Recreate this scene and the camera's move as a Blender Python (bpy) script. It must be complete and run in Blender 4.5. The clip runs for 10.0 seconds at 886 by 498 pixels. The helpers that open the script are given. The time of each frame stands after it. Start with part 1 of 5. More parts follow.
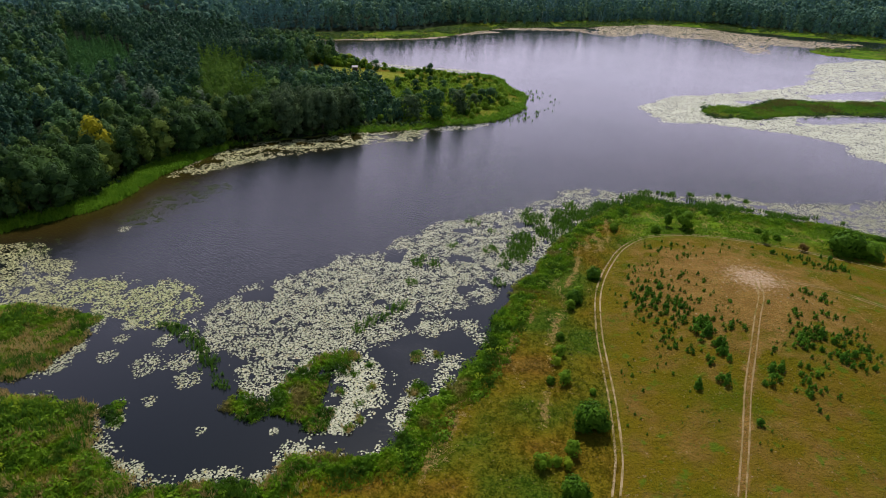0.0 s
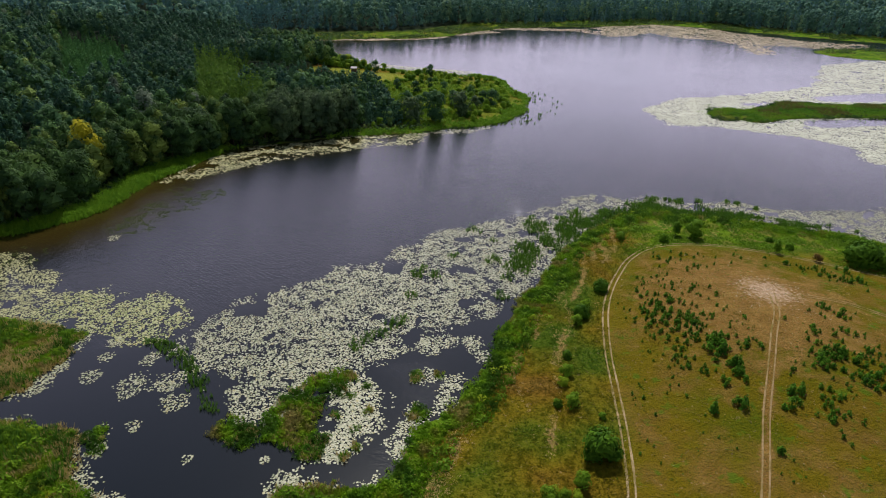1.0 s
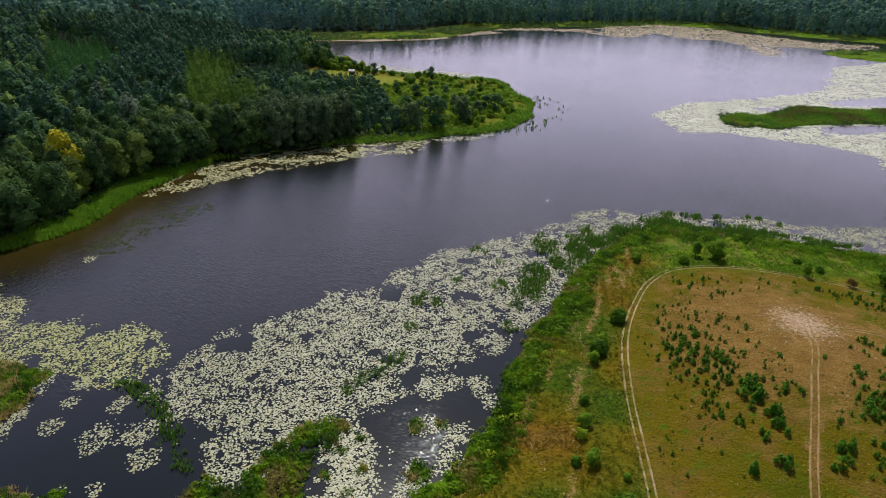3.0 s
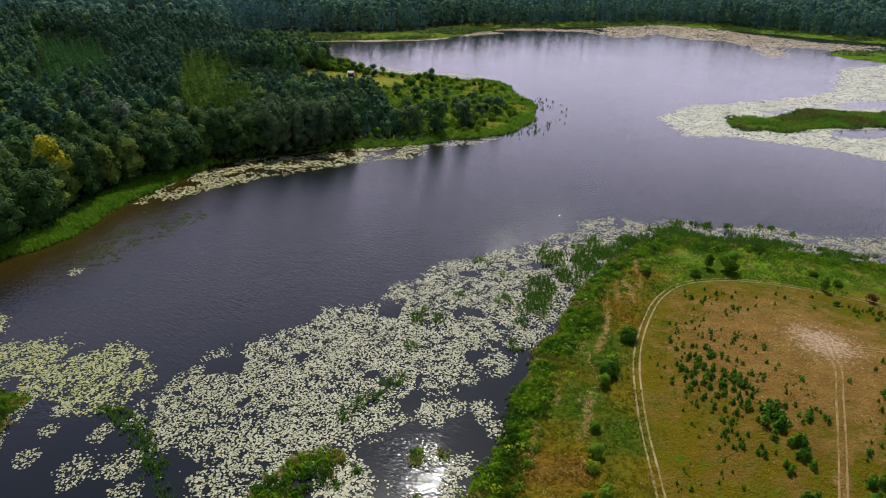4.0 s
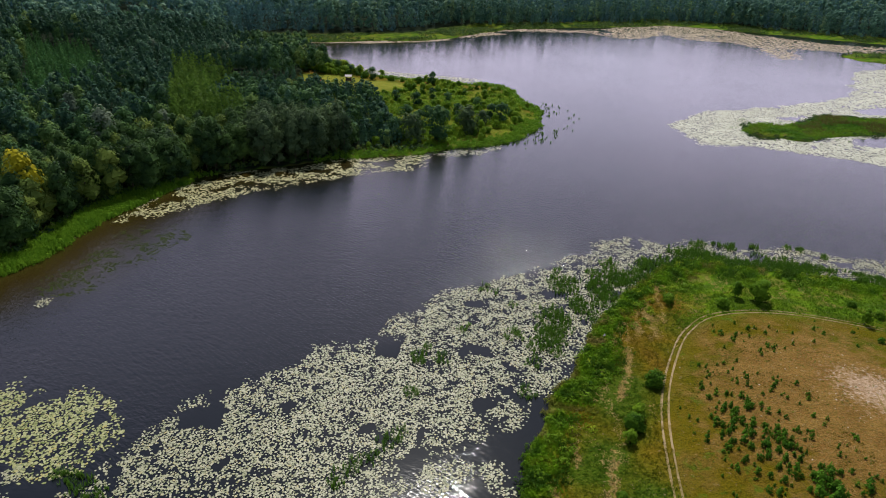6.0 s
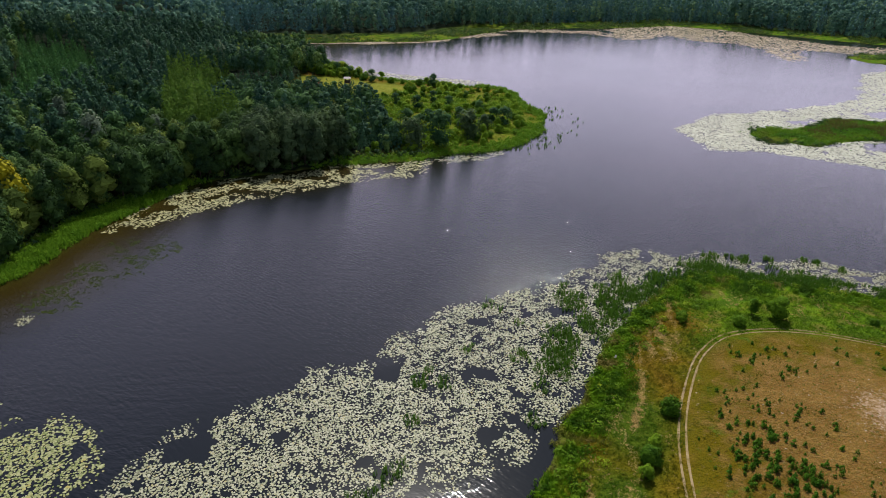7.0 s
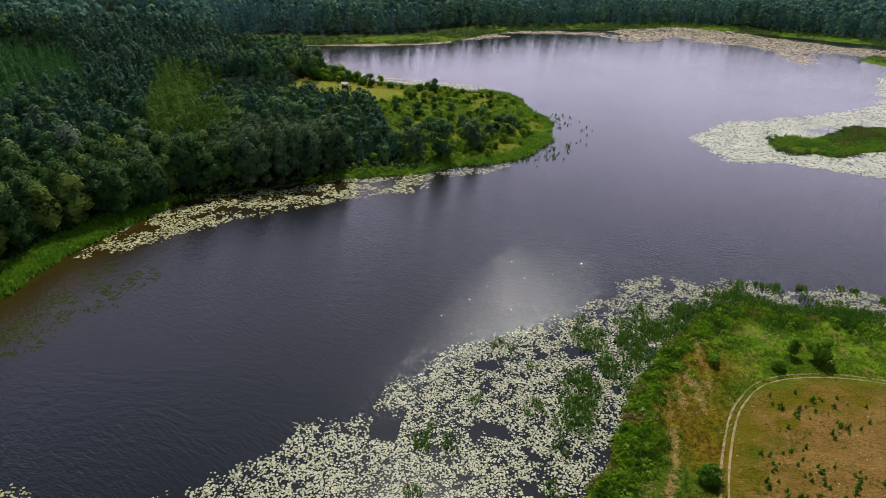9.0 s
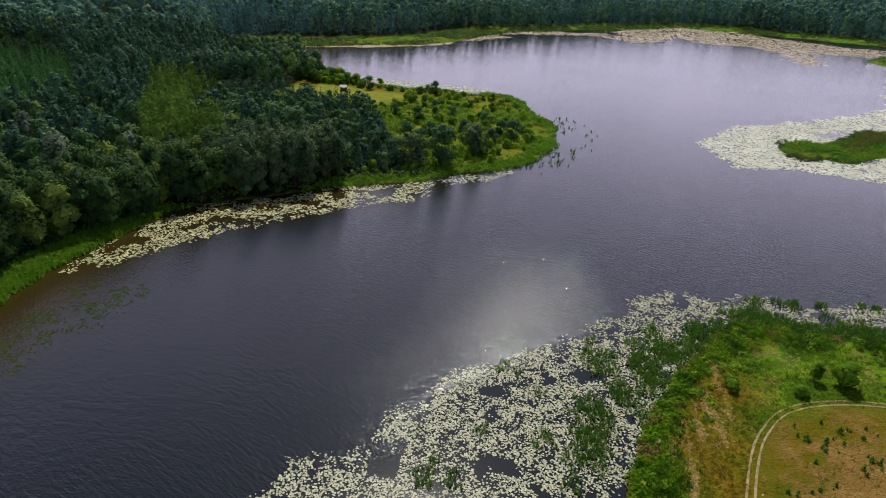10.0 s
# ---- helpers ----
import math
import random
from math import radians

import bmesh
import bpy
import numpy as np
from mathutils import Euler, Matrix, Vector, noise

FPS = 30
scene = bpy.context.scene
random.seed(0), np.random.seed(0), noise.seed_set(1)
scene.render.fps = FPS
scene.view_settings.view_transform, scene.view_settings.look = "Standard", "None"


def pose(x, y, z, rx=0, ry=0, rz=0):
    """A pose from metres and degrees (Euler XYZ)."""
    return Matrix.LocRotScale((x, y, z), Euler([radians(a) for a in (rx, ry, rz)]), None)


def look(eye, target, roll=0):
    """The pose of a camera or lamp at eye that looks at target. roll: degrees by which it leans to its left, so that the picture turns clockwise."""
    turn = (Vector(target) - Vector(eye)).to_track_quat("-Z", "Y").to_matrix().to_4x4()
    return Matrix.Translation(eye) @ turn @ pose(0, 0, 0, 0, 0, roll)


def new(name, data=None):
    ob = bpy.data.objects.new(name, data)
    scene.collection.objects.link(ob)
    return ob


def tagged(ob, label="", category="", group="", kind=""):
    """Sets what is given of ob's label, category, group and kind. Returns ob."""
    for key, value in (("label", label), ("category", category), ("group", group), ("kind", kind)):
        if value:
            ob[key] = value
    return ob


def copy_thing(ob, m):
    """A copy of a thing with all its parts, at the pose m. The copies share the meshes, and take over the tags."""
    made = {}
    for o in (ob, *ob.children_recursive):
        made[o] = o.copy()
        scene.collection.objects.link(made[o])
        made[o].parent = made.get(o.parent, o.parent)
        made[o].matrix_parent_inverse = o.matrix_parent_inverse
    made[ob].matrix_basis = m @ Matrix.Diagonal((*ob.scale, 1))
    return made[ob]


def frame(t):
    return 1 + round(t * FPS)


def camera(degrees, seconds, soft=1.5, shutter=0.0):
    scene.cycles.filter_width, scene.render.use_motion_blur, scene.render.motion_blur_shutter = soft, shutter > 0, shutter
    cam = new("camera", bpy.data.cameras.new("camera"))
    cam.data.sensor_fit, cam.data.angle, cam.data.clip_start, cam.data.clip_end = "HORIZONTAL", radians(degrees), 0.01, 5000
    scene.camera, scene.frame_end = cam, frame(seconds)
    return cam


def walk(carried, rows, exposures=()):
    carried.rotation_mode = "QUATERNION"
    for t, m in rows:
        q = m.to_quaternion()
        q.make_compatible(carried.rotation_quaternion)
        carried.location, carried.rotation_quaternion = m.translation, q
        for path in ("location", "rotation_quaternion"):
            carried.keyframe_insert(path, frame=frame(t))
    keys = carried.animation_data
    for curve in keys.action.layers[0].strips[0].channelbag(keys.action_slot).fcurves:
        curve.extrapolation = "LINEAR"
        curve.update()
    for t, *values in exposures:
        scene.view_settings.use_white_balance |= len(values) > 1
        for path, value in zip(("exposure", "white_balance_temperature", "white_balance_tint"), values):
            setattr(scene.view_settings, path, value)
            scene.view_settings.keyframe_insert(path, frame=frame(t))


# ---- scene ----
cam = camera(70.0, 10.0, soft=1.0)
PATH = [
    (0.0, 0.000, 0.000, 90.000, 0.295, -25.524, -1.093),
    (0.5, -0.131, 4.124, 89.932, 0.303, -25.553, -1.103),
    (1.0, -0.279, 8.314, 89.870, 0.310, -25.582, -1.113),
    (1.5, -0.445, 12.567, 89.812, 0.317, -25.610, -1.123),
    (2.0, -0.627, 16.879, 89.759, 0.323, -25.637, -1.133),
    (2.5, -0.825, 21.247, 89.711, 0.328, -25.663, -1.143),
    (3.0, -1.038, 25.668, 89.668, 0.333, -25.689, -1.154),
    (3.5, -1.265, 30.138, 89.629, 0.338, -25.715, -1.164),
    (4.0, -1.505, 34.655, 89.596, 0.342, -25.739, -1.174),
    (4.5, -1.757, 39.214, 89.568, 0.345, -25.763, -1.184),
    (5.0, -2.021, 43.813, 89.544, 0.348, -25.787, -1.194),
    (5.5, -2.296, 48.449, 89.526, 0.350, -25.809, -1.204),
    (6.0, -2.581, 53.118, 89.512, 0.352, -25.831, -1.214),
    (6.5, -2.875, 57.816, 89.503, 0.353, -25.853, -1.224),
    (7.0, -3.177, 62.542, 89.500, 0.353, -25.873, -1.235),
    (7.5, -3.487, 67.290, 89.501, 0.353, -25.893, -1.245),
    (8.0, -3.804, 72.059, 89.507, 0.353, -25.913, -1.255),
    (8.5, -4.126, 76.844, 89.518, 0.352, -25.932, -1.265),
    (9.0, -4.454, 81.643, 89.534, 0.350, -25.950, -1.275),
    (9.5, -4.786, 86.452, 89.554, 0.348, -25.967, -1.285),
    (10.0, -5.122, 91.268, 89.580, 0.345, -25.984, -1.295),
]
walk(cam, [(t, pose(x, y, z, 90 + pitch, roll, yaw)) for t, x, y, z, yaw, pitch, roll in PATH], [(0.0, 0.16, 6250, 10), (10.0, 0.16, 6250, 10)])

# ---- sky and sun ----
SUN_HEIGHT, SUN_TURN = 54.0, -3.0
world = bpy.data.worlds.new("sky")
scene.world = world
world.use_nodes = True
wn, wl = world.node_tree.nodes, world.node_tree.links
sky = wn.new("ShaderNodeTexSky")
sky.sky_type, sky.sun_disc = "NISHITA", False
sky.sun_elevation, sky.sun_rotation = radians(SUN_HEIGHT), radians(SUN_TURN)
sky.air_density, sky.dust_density, sky.ozone_density = 1.0, 0.8, 1.0
# broken summer cloud mixed into the blue
wco = wn.new("ShaderNodeTexCoord")
wmap = wn.new("ShaderNodeMapping")
wmap.inputs["Scale"].default_value = (1.0, 1.0, 2.6)
cloud = wn.new("ShaderNodeTexNoise")
cloud.inputs["Scale"].default_value, cloud.inputs["Detail"].default_value = 1.6, 3.0
ramp = wn.new("ShaderNodeValToRGB")
ramp.color_ramp.elements[0].position, ramp.color_ramp.elements[1].position = 0.12, 0.78
wmix = wn.new("ShaderNodeMix")
wmix.data_type = "RGBA"
wmix.inputs[7].default_value = (20.4, 18.0, 22.8, 1)
wl.new(wco.outputs["Generated"], wmap.inputs["Vector"])
wl.new(wmap.outputs["Vector"], cloud.inputs["Vector"])
wl.new(cloud.outputs["Fac"], ramp.inputs["Fac"])
split = wn.new("ShaderNodeSeparateXYZ")
low = wn.new("ShaderNodeMapRange")
low.inputs[1].default_value, low.inputs[2].default_value = 0.26, 0.72
low.inputs[3].default_value, low.inputs[4].default_value = 1.0, 0.0
both = wn.new("ShaderNodeMath")
both.operation = "MULTIPLY"
wl.new(wco.outputs["Generated"], split.inputs[0])
wl.new(split.outputs["Z"], low.inputs[0])
wl.new(ramp.outputs["Color"], both.inputs[0])
wl.new(low.outputs[0], both.inputs[1])
# thin bright cloud towards the sun, more open blue away from it
ahead = wn.new("ShaderNodeMapRange")
ahead.inputs[1].default_value, ahead.inputs[2].default_value = -0.5, 0.35
ahead.inputs[3].default_value, ahead.inputs[4].default_value = 0.30, 1.0
wl.new(split.outputs["Y"], ahead.inputs[0])
thin = wn.new("ShaderNodeMath")
thin.operation = "MULTIPLY"
wl.new(both.outputs[0], thin.inputs[0])
wl.new(ahead.outputs[0], thin.inputs[1])
wl.new(thin.outputs[0], wmix.inputs[0])
wl.new(sky.outputs["Color"], wmix.inputs[6])
wl.new(wmix.outputs[2], wn["Background"].inputs["Color"])
wn["Background"].inputs["Strength"].default_value = 0.079
sun = new("sun", bpy.data.lights.new("sun", "SUN"))
sun.data.energy, sun.data.angle, sun.data.color = 4.05, radians(0.55), (1.0, 0.94, 0.84)
sa, sh = radians(SUN_TURN), radians(SUN_HEIGHT)
sun.matrix_world = look((500 * math.sin(sa) * math.cos(sh), 500 * math.cos(sa) * math.cos(sh), 500 * math.sin(sh)), (0, 0, 0))

# ---- materials ----


def material(name, build):
    m = bpy.data.materials.new(name)
    m.use_nodes = True
    build(Tree(m.node_tree))
    return m


class Tree:
    """Shortcuts for node trees."""

    def __init__(self, nt):
        self.n, self.l = nt.nodes, nt.links
        self.bsdf = nt.nodes["Principled BSDF"]
        self.out = nt.nodes["Material Output"]

    def node(self, kind, **values):
        n = self.n.new(kind)
        for key, value in values.items():
            n.inputs[key.replace("_", " ")].default_value = value
        return n

    def link(self, a, b):
        self.l.new(a, b)

    def where(self):
        return self.node("ShaderNodeNewGeometry").outputs["Position"]

    def noise(self, scale, detail=3.0, rough=0.55, stretch=None):
        n = self.node("ShaderNodeTexNoise", Scale=scale, Detail=detail, Roughness=rough)
        src = self.where()
        if stretch:
            mp = self.node("ShaderNodeMapping")
            mp.vector_type = "TEXTURE"
            mp.inputs["Scale"].default_value = stretch[:3]
            mp.inputs["Rotation"].default_value = (0, 0, radians(stretch[3]))
            self.link(src, mp.inputs["Vector"])
            src = mp.outputs["Vector"]
        self.link(src, n.inputs["Vector"])
        return n.outputs["Fac"]

    def ramp(self, fac, *stops):
        r = self.node("ShaderNodeValToRGB")
        els = r.color_ramp.elements
        while len(els) < len(stops):
            els.new(0.5)
        for el, (p, col) in zip(els, stops):
            el.position = p
            el.color = (*col, 1) if len(col) == 3 else col
        self.link(fac, r.inputs["Fac"])
        return r.outputs["Color"]

    def mix(self, fac, a, b, mode="MIX"):
        m = self.node("ShaderNodeMix")
        m.data_type, m.blend_type = "RGBA", mode
        for value, slot in ((fac, 0), (a, 6), (b, 7)):
            if isinstance(value, bpy.types.NodeSocket):
                self.link(value, m.inputs[slot])
            elif slot == 0:
                m.inputs[0].default_value = value
            else:
                m.inputs[slot].default_value = (*value, 1)
        return m.outputs[2]

    def sums(self, op, a, b):
        m = self.node("ShaderNodeMath")
        m.operation = op
        for value, slot in ((a, 0), (b, 1)):
            if isinstance(value, bpy.types.NodeSocket):
                self.link(value, m.inputs[slot])
            else:
                m.inputs[slot].default_value = value
        return m.outputs[0]

    def span(self, v, a, b, c=0.0, d=1.0):
        m = self.node("ShaderNodeMapRange")
        for value, slot in ((a, 1), (b, 2), (c, 3), (d, 4)):
            m.inputs[slot].default_value = value
        self.link(v, m.inputs[0])
        return m.outputs[0]

    def attr(self, name):
        a = self.node("ShaderNodeAttribute")
        a.attribute_name = name
        return a.outputs["Fac"]

    def bump(self, height, strength, distance, after=None):
        b = self.node("ShaderNodeBump", Strength=strength, Distance=distance)
        self.link(height, b.inputs["Height"])
        if after:
            self.link(after, b.inputs["Normal"])
        return b.outputs["Normal"]

    def done(self, color=None, rough=0.8, normal=None, spec=0.3):
        for value, key in ((color, "Base Color"), (rough, "Roughness"), (normal, "Normal"), (spec, "Specular IOR Level")):
            if value is None:
                continue
            if isinstance(value, bpy.types.NodeSocket):
                self.link(value, self.bsdf.inputs[key])
            else:
                self.bsdf.inputs[key].default_value = (*value, 1) if key == "Base Color" else value


def zoned(t, zones):
    """Colour by stand: a ramp over broad noise, (noise scale, stops)."""
    return t.ramp(t.noise(zones[0], 2.0, 0.5), *zones[1])


# lush bog, from herbs darkened in colour for shade to dead sedge, and the slope's meadow, from green to reddish hay
BOG_ZONES = (0.12, ((0.36, (0.011, 0.046, 0.004)), (0.44, (0.036, 0.108, 0.005)), (0.52, (0.160, 0.310, 0.006)), (0.58, (0.165, 0.200, 0.010)), (0.66, (0.240, 0.170, 0.055))))
SLOPE_ZONES = (0.045, ((0.36, (0.028, 0.085, 0.002)), (0.45, (0.074, 0.090, 0.002)), (0.54, (0.128, 0.098, 0.002)), (0.62, (0.135, 0.070, 0.006)), (0.73, (0.180, 0.105, 0.022))))
ISLE_ZONES = (0.045, ((0.32, (0.040, 0.120, 0.008)), (0.46, (0.095, 0.230, 0.010)), (0.56, (0.150, 0.270, 0.012)), (0.68, (0.160, 0.120, 0.035))))
FIELD_ZONES = (0.05, ((0.32, (0.040, 0.080, 0.003)), (0.46, (0.098, 0.090, 0.003)), (0.58, (0.130, 0.092, 0.005)), (0.72, (0.150, 0.080, 0.016))))


def foliage(dark, light, odd=None, glow=0.3, rough=0.6, zones=None, mottle=0.28):
    """Leaves: tone by tree, by clump and by leaf, a part of the light shining through."""

    def build(t):
        geo = t.node("ShaderNodeNewGeometry")
        info = t.node("ShaderNodeObjectInfo")
        tone = t.sums("FRACT", t.sums("ADD", t.attr("tone"), info.outputs["Random"]), 0.0)
        grain = t.span(t.noise(mottle, 3.0, 0.6), 0.34, 0.66)
        f = t.sums("ADD", t.sums("MULTIPLY", tone, 0.42), t.sums("MULTIPLY", geo.outputs["Random Per Island"], 0.14))
        f = t.sums("ADD", f, t.sums("MULTIPLY", grain, 0.44))
        col = t.mix(f, dark, light)
        if zones:
            col = t.mix(0.8, col, zoned(t, zones))
        if odd:
            col = t.mix(t.span(tone, 0.8, 1.0, 0.0, 0.85), col, odd)
        t.done(col, rough, None, 0.04)
        tr = t.node("ShaderNodeBsdfTranslucent")
        t.link(t.mix(0.35, col, (0.08, 0.16, 0.03)), tr.inputs["Color"])
        mx = t.node("ShaderNodeMixShader")
        mx.inputs[0].default_value = glow
        t.link(t.bsdf.outputs[0], mx.inputs[1])
        t.link(tr.outputs[0], mx.inputs[2])
        t.link(mx.outputs[0], t.out.inputs["Surface"])

    return build


def plain(col, rough=0.7, vary=0.25, scale=3.0):
    def build(t):
        dark = tuple(c * (1 - vary) for c in col)
        light = tuple(min(1, c * (1 + vary)) for c in col)
        n = t.noise(scale, 4.0)
        t.done(t.mix(t.span(n, 0.3, 0.7), dark, light), rough, t.bump(n, 0.4, 0.05))

    return build


def build_ground(t):
    mid, fine = t.noise(0.22, 4.0, 0.6), t.noise(1.7, 3.0, 0.7)
    speck = t.noise(4.5, 3.0, 0.75)
    lush = t.mix(t.span(mid, 0.3, 0.7), (0.026, 0.075, 0.004), (0.085, 0.150, 0.006))
    lush = t.mix(t.span(fine, 0.5, 0.75, 0.0, 0.7), lush, (0.085, 0.090, 0.010))
    straw = t.mix(t.span(fine, 0.3, 0.7), (0.085, 0.070, 0.008), (0.21, 0.135, 0.028))
    lush = t.mix(0.35, lush, zoned(t, BOG_ZONES))
    meadow = t.mix(0.25, zoned(t, SLOPE_ZONES), straw)
    meadow = t.mix(t.span(speck, 0.50, 0.70, 0.0, 0.35), meadow, (0.030, 0.052, 0.003))
    soil = t.mix(t.span(mid, 0.3, 0.7), (0.140, 0.068, 0.014), (0.225, 0.128, 0.032))
    soil = t.mix(t.span(fine, 0.42, 0.60, 0.0, 0.6), soil, (0.105, 0.080, 0.012))
    soil = t.mix(t.span(speck, 0.55, 0.68, 0.0, 0.5), soil, (0.33, 0.24, 0.13))
    turf = t.mix(t.span(fine, 0.3, 0.7), (0.062, 0.056, 0.002), (0.140, 0.098, 0.005))
    turf = t.mix(0.6, turf, zoned(t, FIELD_ZONES))
    turf = t.mix(t.span(t.noise(0.13, 3.0), 0.48, 0.66, 0.0, 0.75), turf, soil)
    turf = t.mix(t.span(speck, 0.48, 0.66, 0.0, 0.8), turf, (0.030, 0.036, 0.003))
    soil = t.mix(t.span(t.noise(2.6, 4.0, 0.7), 0.52, 0.66, 0.0, 0.7), soil, (0.060, 0.040, 0.012))
    turf = t.mix(t.span(t.noise(0.3, 2.0), 0.60, 0.70, 0.0, 0.8), turf, (0.060, 0.105, 0.006))
    sand = t.mix(t.span(fine, 0.35, 0.65), (0.25, 0.16, 0.085), (0.42, 0.31, 0.21))
    mud = (0.035, 0.026, 0.012)
    col = t.mix(t.attr("meadow"), lush, meadow)
    col = t.mix(t.attr("turf"), col, turf)
    wob = t.span(mid, 0.25, 0.75, -0.35, 0.35)
    col = t.mix(t.span(t.sums("ADD", t.attr("soil"), wob), 0.35, 0.65), col, soil)
    col = t.mix(t.span(t.sums("ADD", t.attr("sand"), t.span(t.noise(1.1, 4.0, 0.75), 0.3, 0.7, -0.6, 0.6)), 0.35, 0.85), col, sand)
    dry_straw = t.mix(t.span(fine, 0.3, 0.7), (0.17, 0.110, 0.028), (0.33, 0.225, 0.082))
    col = t.mix(t.span(t.sums("ADD", t.attr("straw"), t.span(t.noise(0.9, 4.0, 0.7), 0.25, 0.75, -0.5, 0.5)), 0.35, 0.65), col, dry_straw)
    col = t.mix(t.attr("lawn"), col, t.mix(t.span(mid, 0.3, 0.7), (0.13, 0.155, 0.014), (0.205, 0.20, 0.026)))
    # near-black wood floor; on the overhung bank it is painted tree shade
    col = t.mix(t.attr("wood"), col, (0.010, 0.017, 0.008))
    col = t.mix(t.attr("bed"), col, mud)
    n = t.bump(fine, 1.0, 0.5, t.bump(mid, 0.8, 1.2))
    t.done(col, 0.9, n, 0.02)


def build_water(t):
    # wind waves a metre or two long, ripples on them, calm and ruffled patches
    swell = t.noise(1.0, 1.0, 0.5, (2.6, 0.68, 1, -42))
    ripple = t.noise(1.0, 1.0, 0.5, (0.85, 0.29, 1, -32))
    calm = t.span(t.noise(0.012, 2.0), 0.30, 0.66, 0.7, 1.0)
    wind = t.sums("MULTIPLY", calm, t.attr("open"))

    def waves(share):
        b1 = t.node("ShaderNodeBump", Distance=0.22)
        t.link(t.sums("MULTIPLY", wind, 0.8 * share), b1.inputs["Strength"])
        t.link(swell, b1.inputs["Height"])
        b2 = t.node("ShaderNodeBump", Distance=0.11)
        t.link(t.sums("MULTIPLY", wind, share), b2.inputs["Strength"])
        t.link(ripple, b2.inputs["Height"])
        t.link(b1.outputs["Normal"], b2.inputs["Normal"])
        return b2.outputs["Normal"]

    murk = t.mix(t.attr("shallow"), (0.006, 0.008, 0.010), (0.027, 0.019, 0.004))
    # ripples too fine to see blur the main reflection; glassy facets among them sparkle
    t.done(murk, 0.13, waves(0.85), 0.5)
    t.bsdf.inputs["IOR"].default_value = 1.33
    facets = t.n.new("ShaderNodeBsdfPrincipled")
    t.link(murk, facets.inputs["Base Color"])
    t.link(waves(1.15), facets.inputs["Normal"])
    facets.inputs["Roughness"].default_value, facets.inputs["IOR"].default_value = 0.045, 1.33
    mx = t.node("ShaderNodeMixShader")
    mx.inputs[0].default_value = 0.5
    t.link(t.bsdf.outputs[0], mx.inputs[1])
    t.link(facets.outputs[0], mx.inputs[2])
    t.link(mx.outputs[0], t.out.inputs["Surface"])


def build_pads(t):
    geo = t.node("ShaderNodeNewGeometry")
    r = geo.outputs["Random Per Island"]
    col = t.ramp(r, (0.0, (0.11, 0.13, 0.05)), (0.40, (0.25, 0.25, 0.14)), (0.86, (0.33, 0.32, 0.21)), (1.0, (0.28, 0.24, 0.08)))
    t.done(col, 0.45, t.bump(t.noise(6.0, 2.0), 0.3, 0.03), 0.28)


# greener copy for the left mat; build_pads' paler colour holds sun sheen
def build_green_pads(t):
    geo = t.node("ShaderNodeNewGeometry")
    col = t.ramp(geo.outputs["Random Per Island"], (0.0, (0.10, 0.13, 0.015)), (0.40, (0.235, 0.245, 0.085)), (0.86, (0.315, 0.315, 0.145)), (1.0, (0.30, 0.25, 0.05)))
    t.done(col, 0.45, t.bump(t.noise(6.0, 2.0), 0.3, 0.03), 0.28)


def ruts(low, high, grown):
    """Bare trodden earth, grown over in stretches."""

    def build(t):
        fine, mid = t.noise(2.4, 4.0, 0.7), t.noise(0.35, 3.0)
        col = t.mix(t.span(fine, 0.3, 0.7), low, high)
        col = t.mix(t.span(mid, 0.42, 0.62, 0.0, grown), col, (0.120, 0.095, 0.014))
        t.done(col, 0.95, t.bump(fine, 0.6, 0.05), 0.1)

    return build


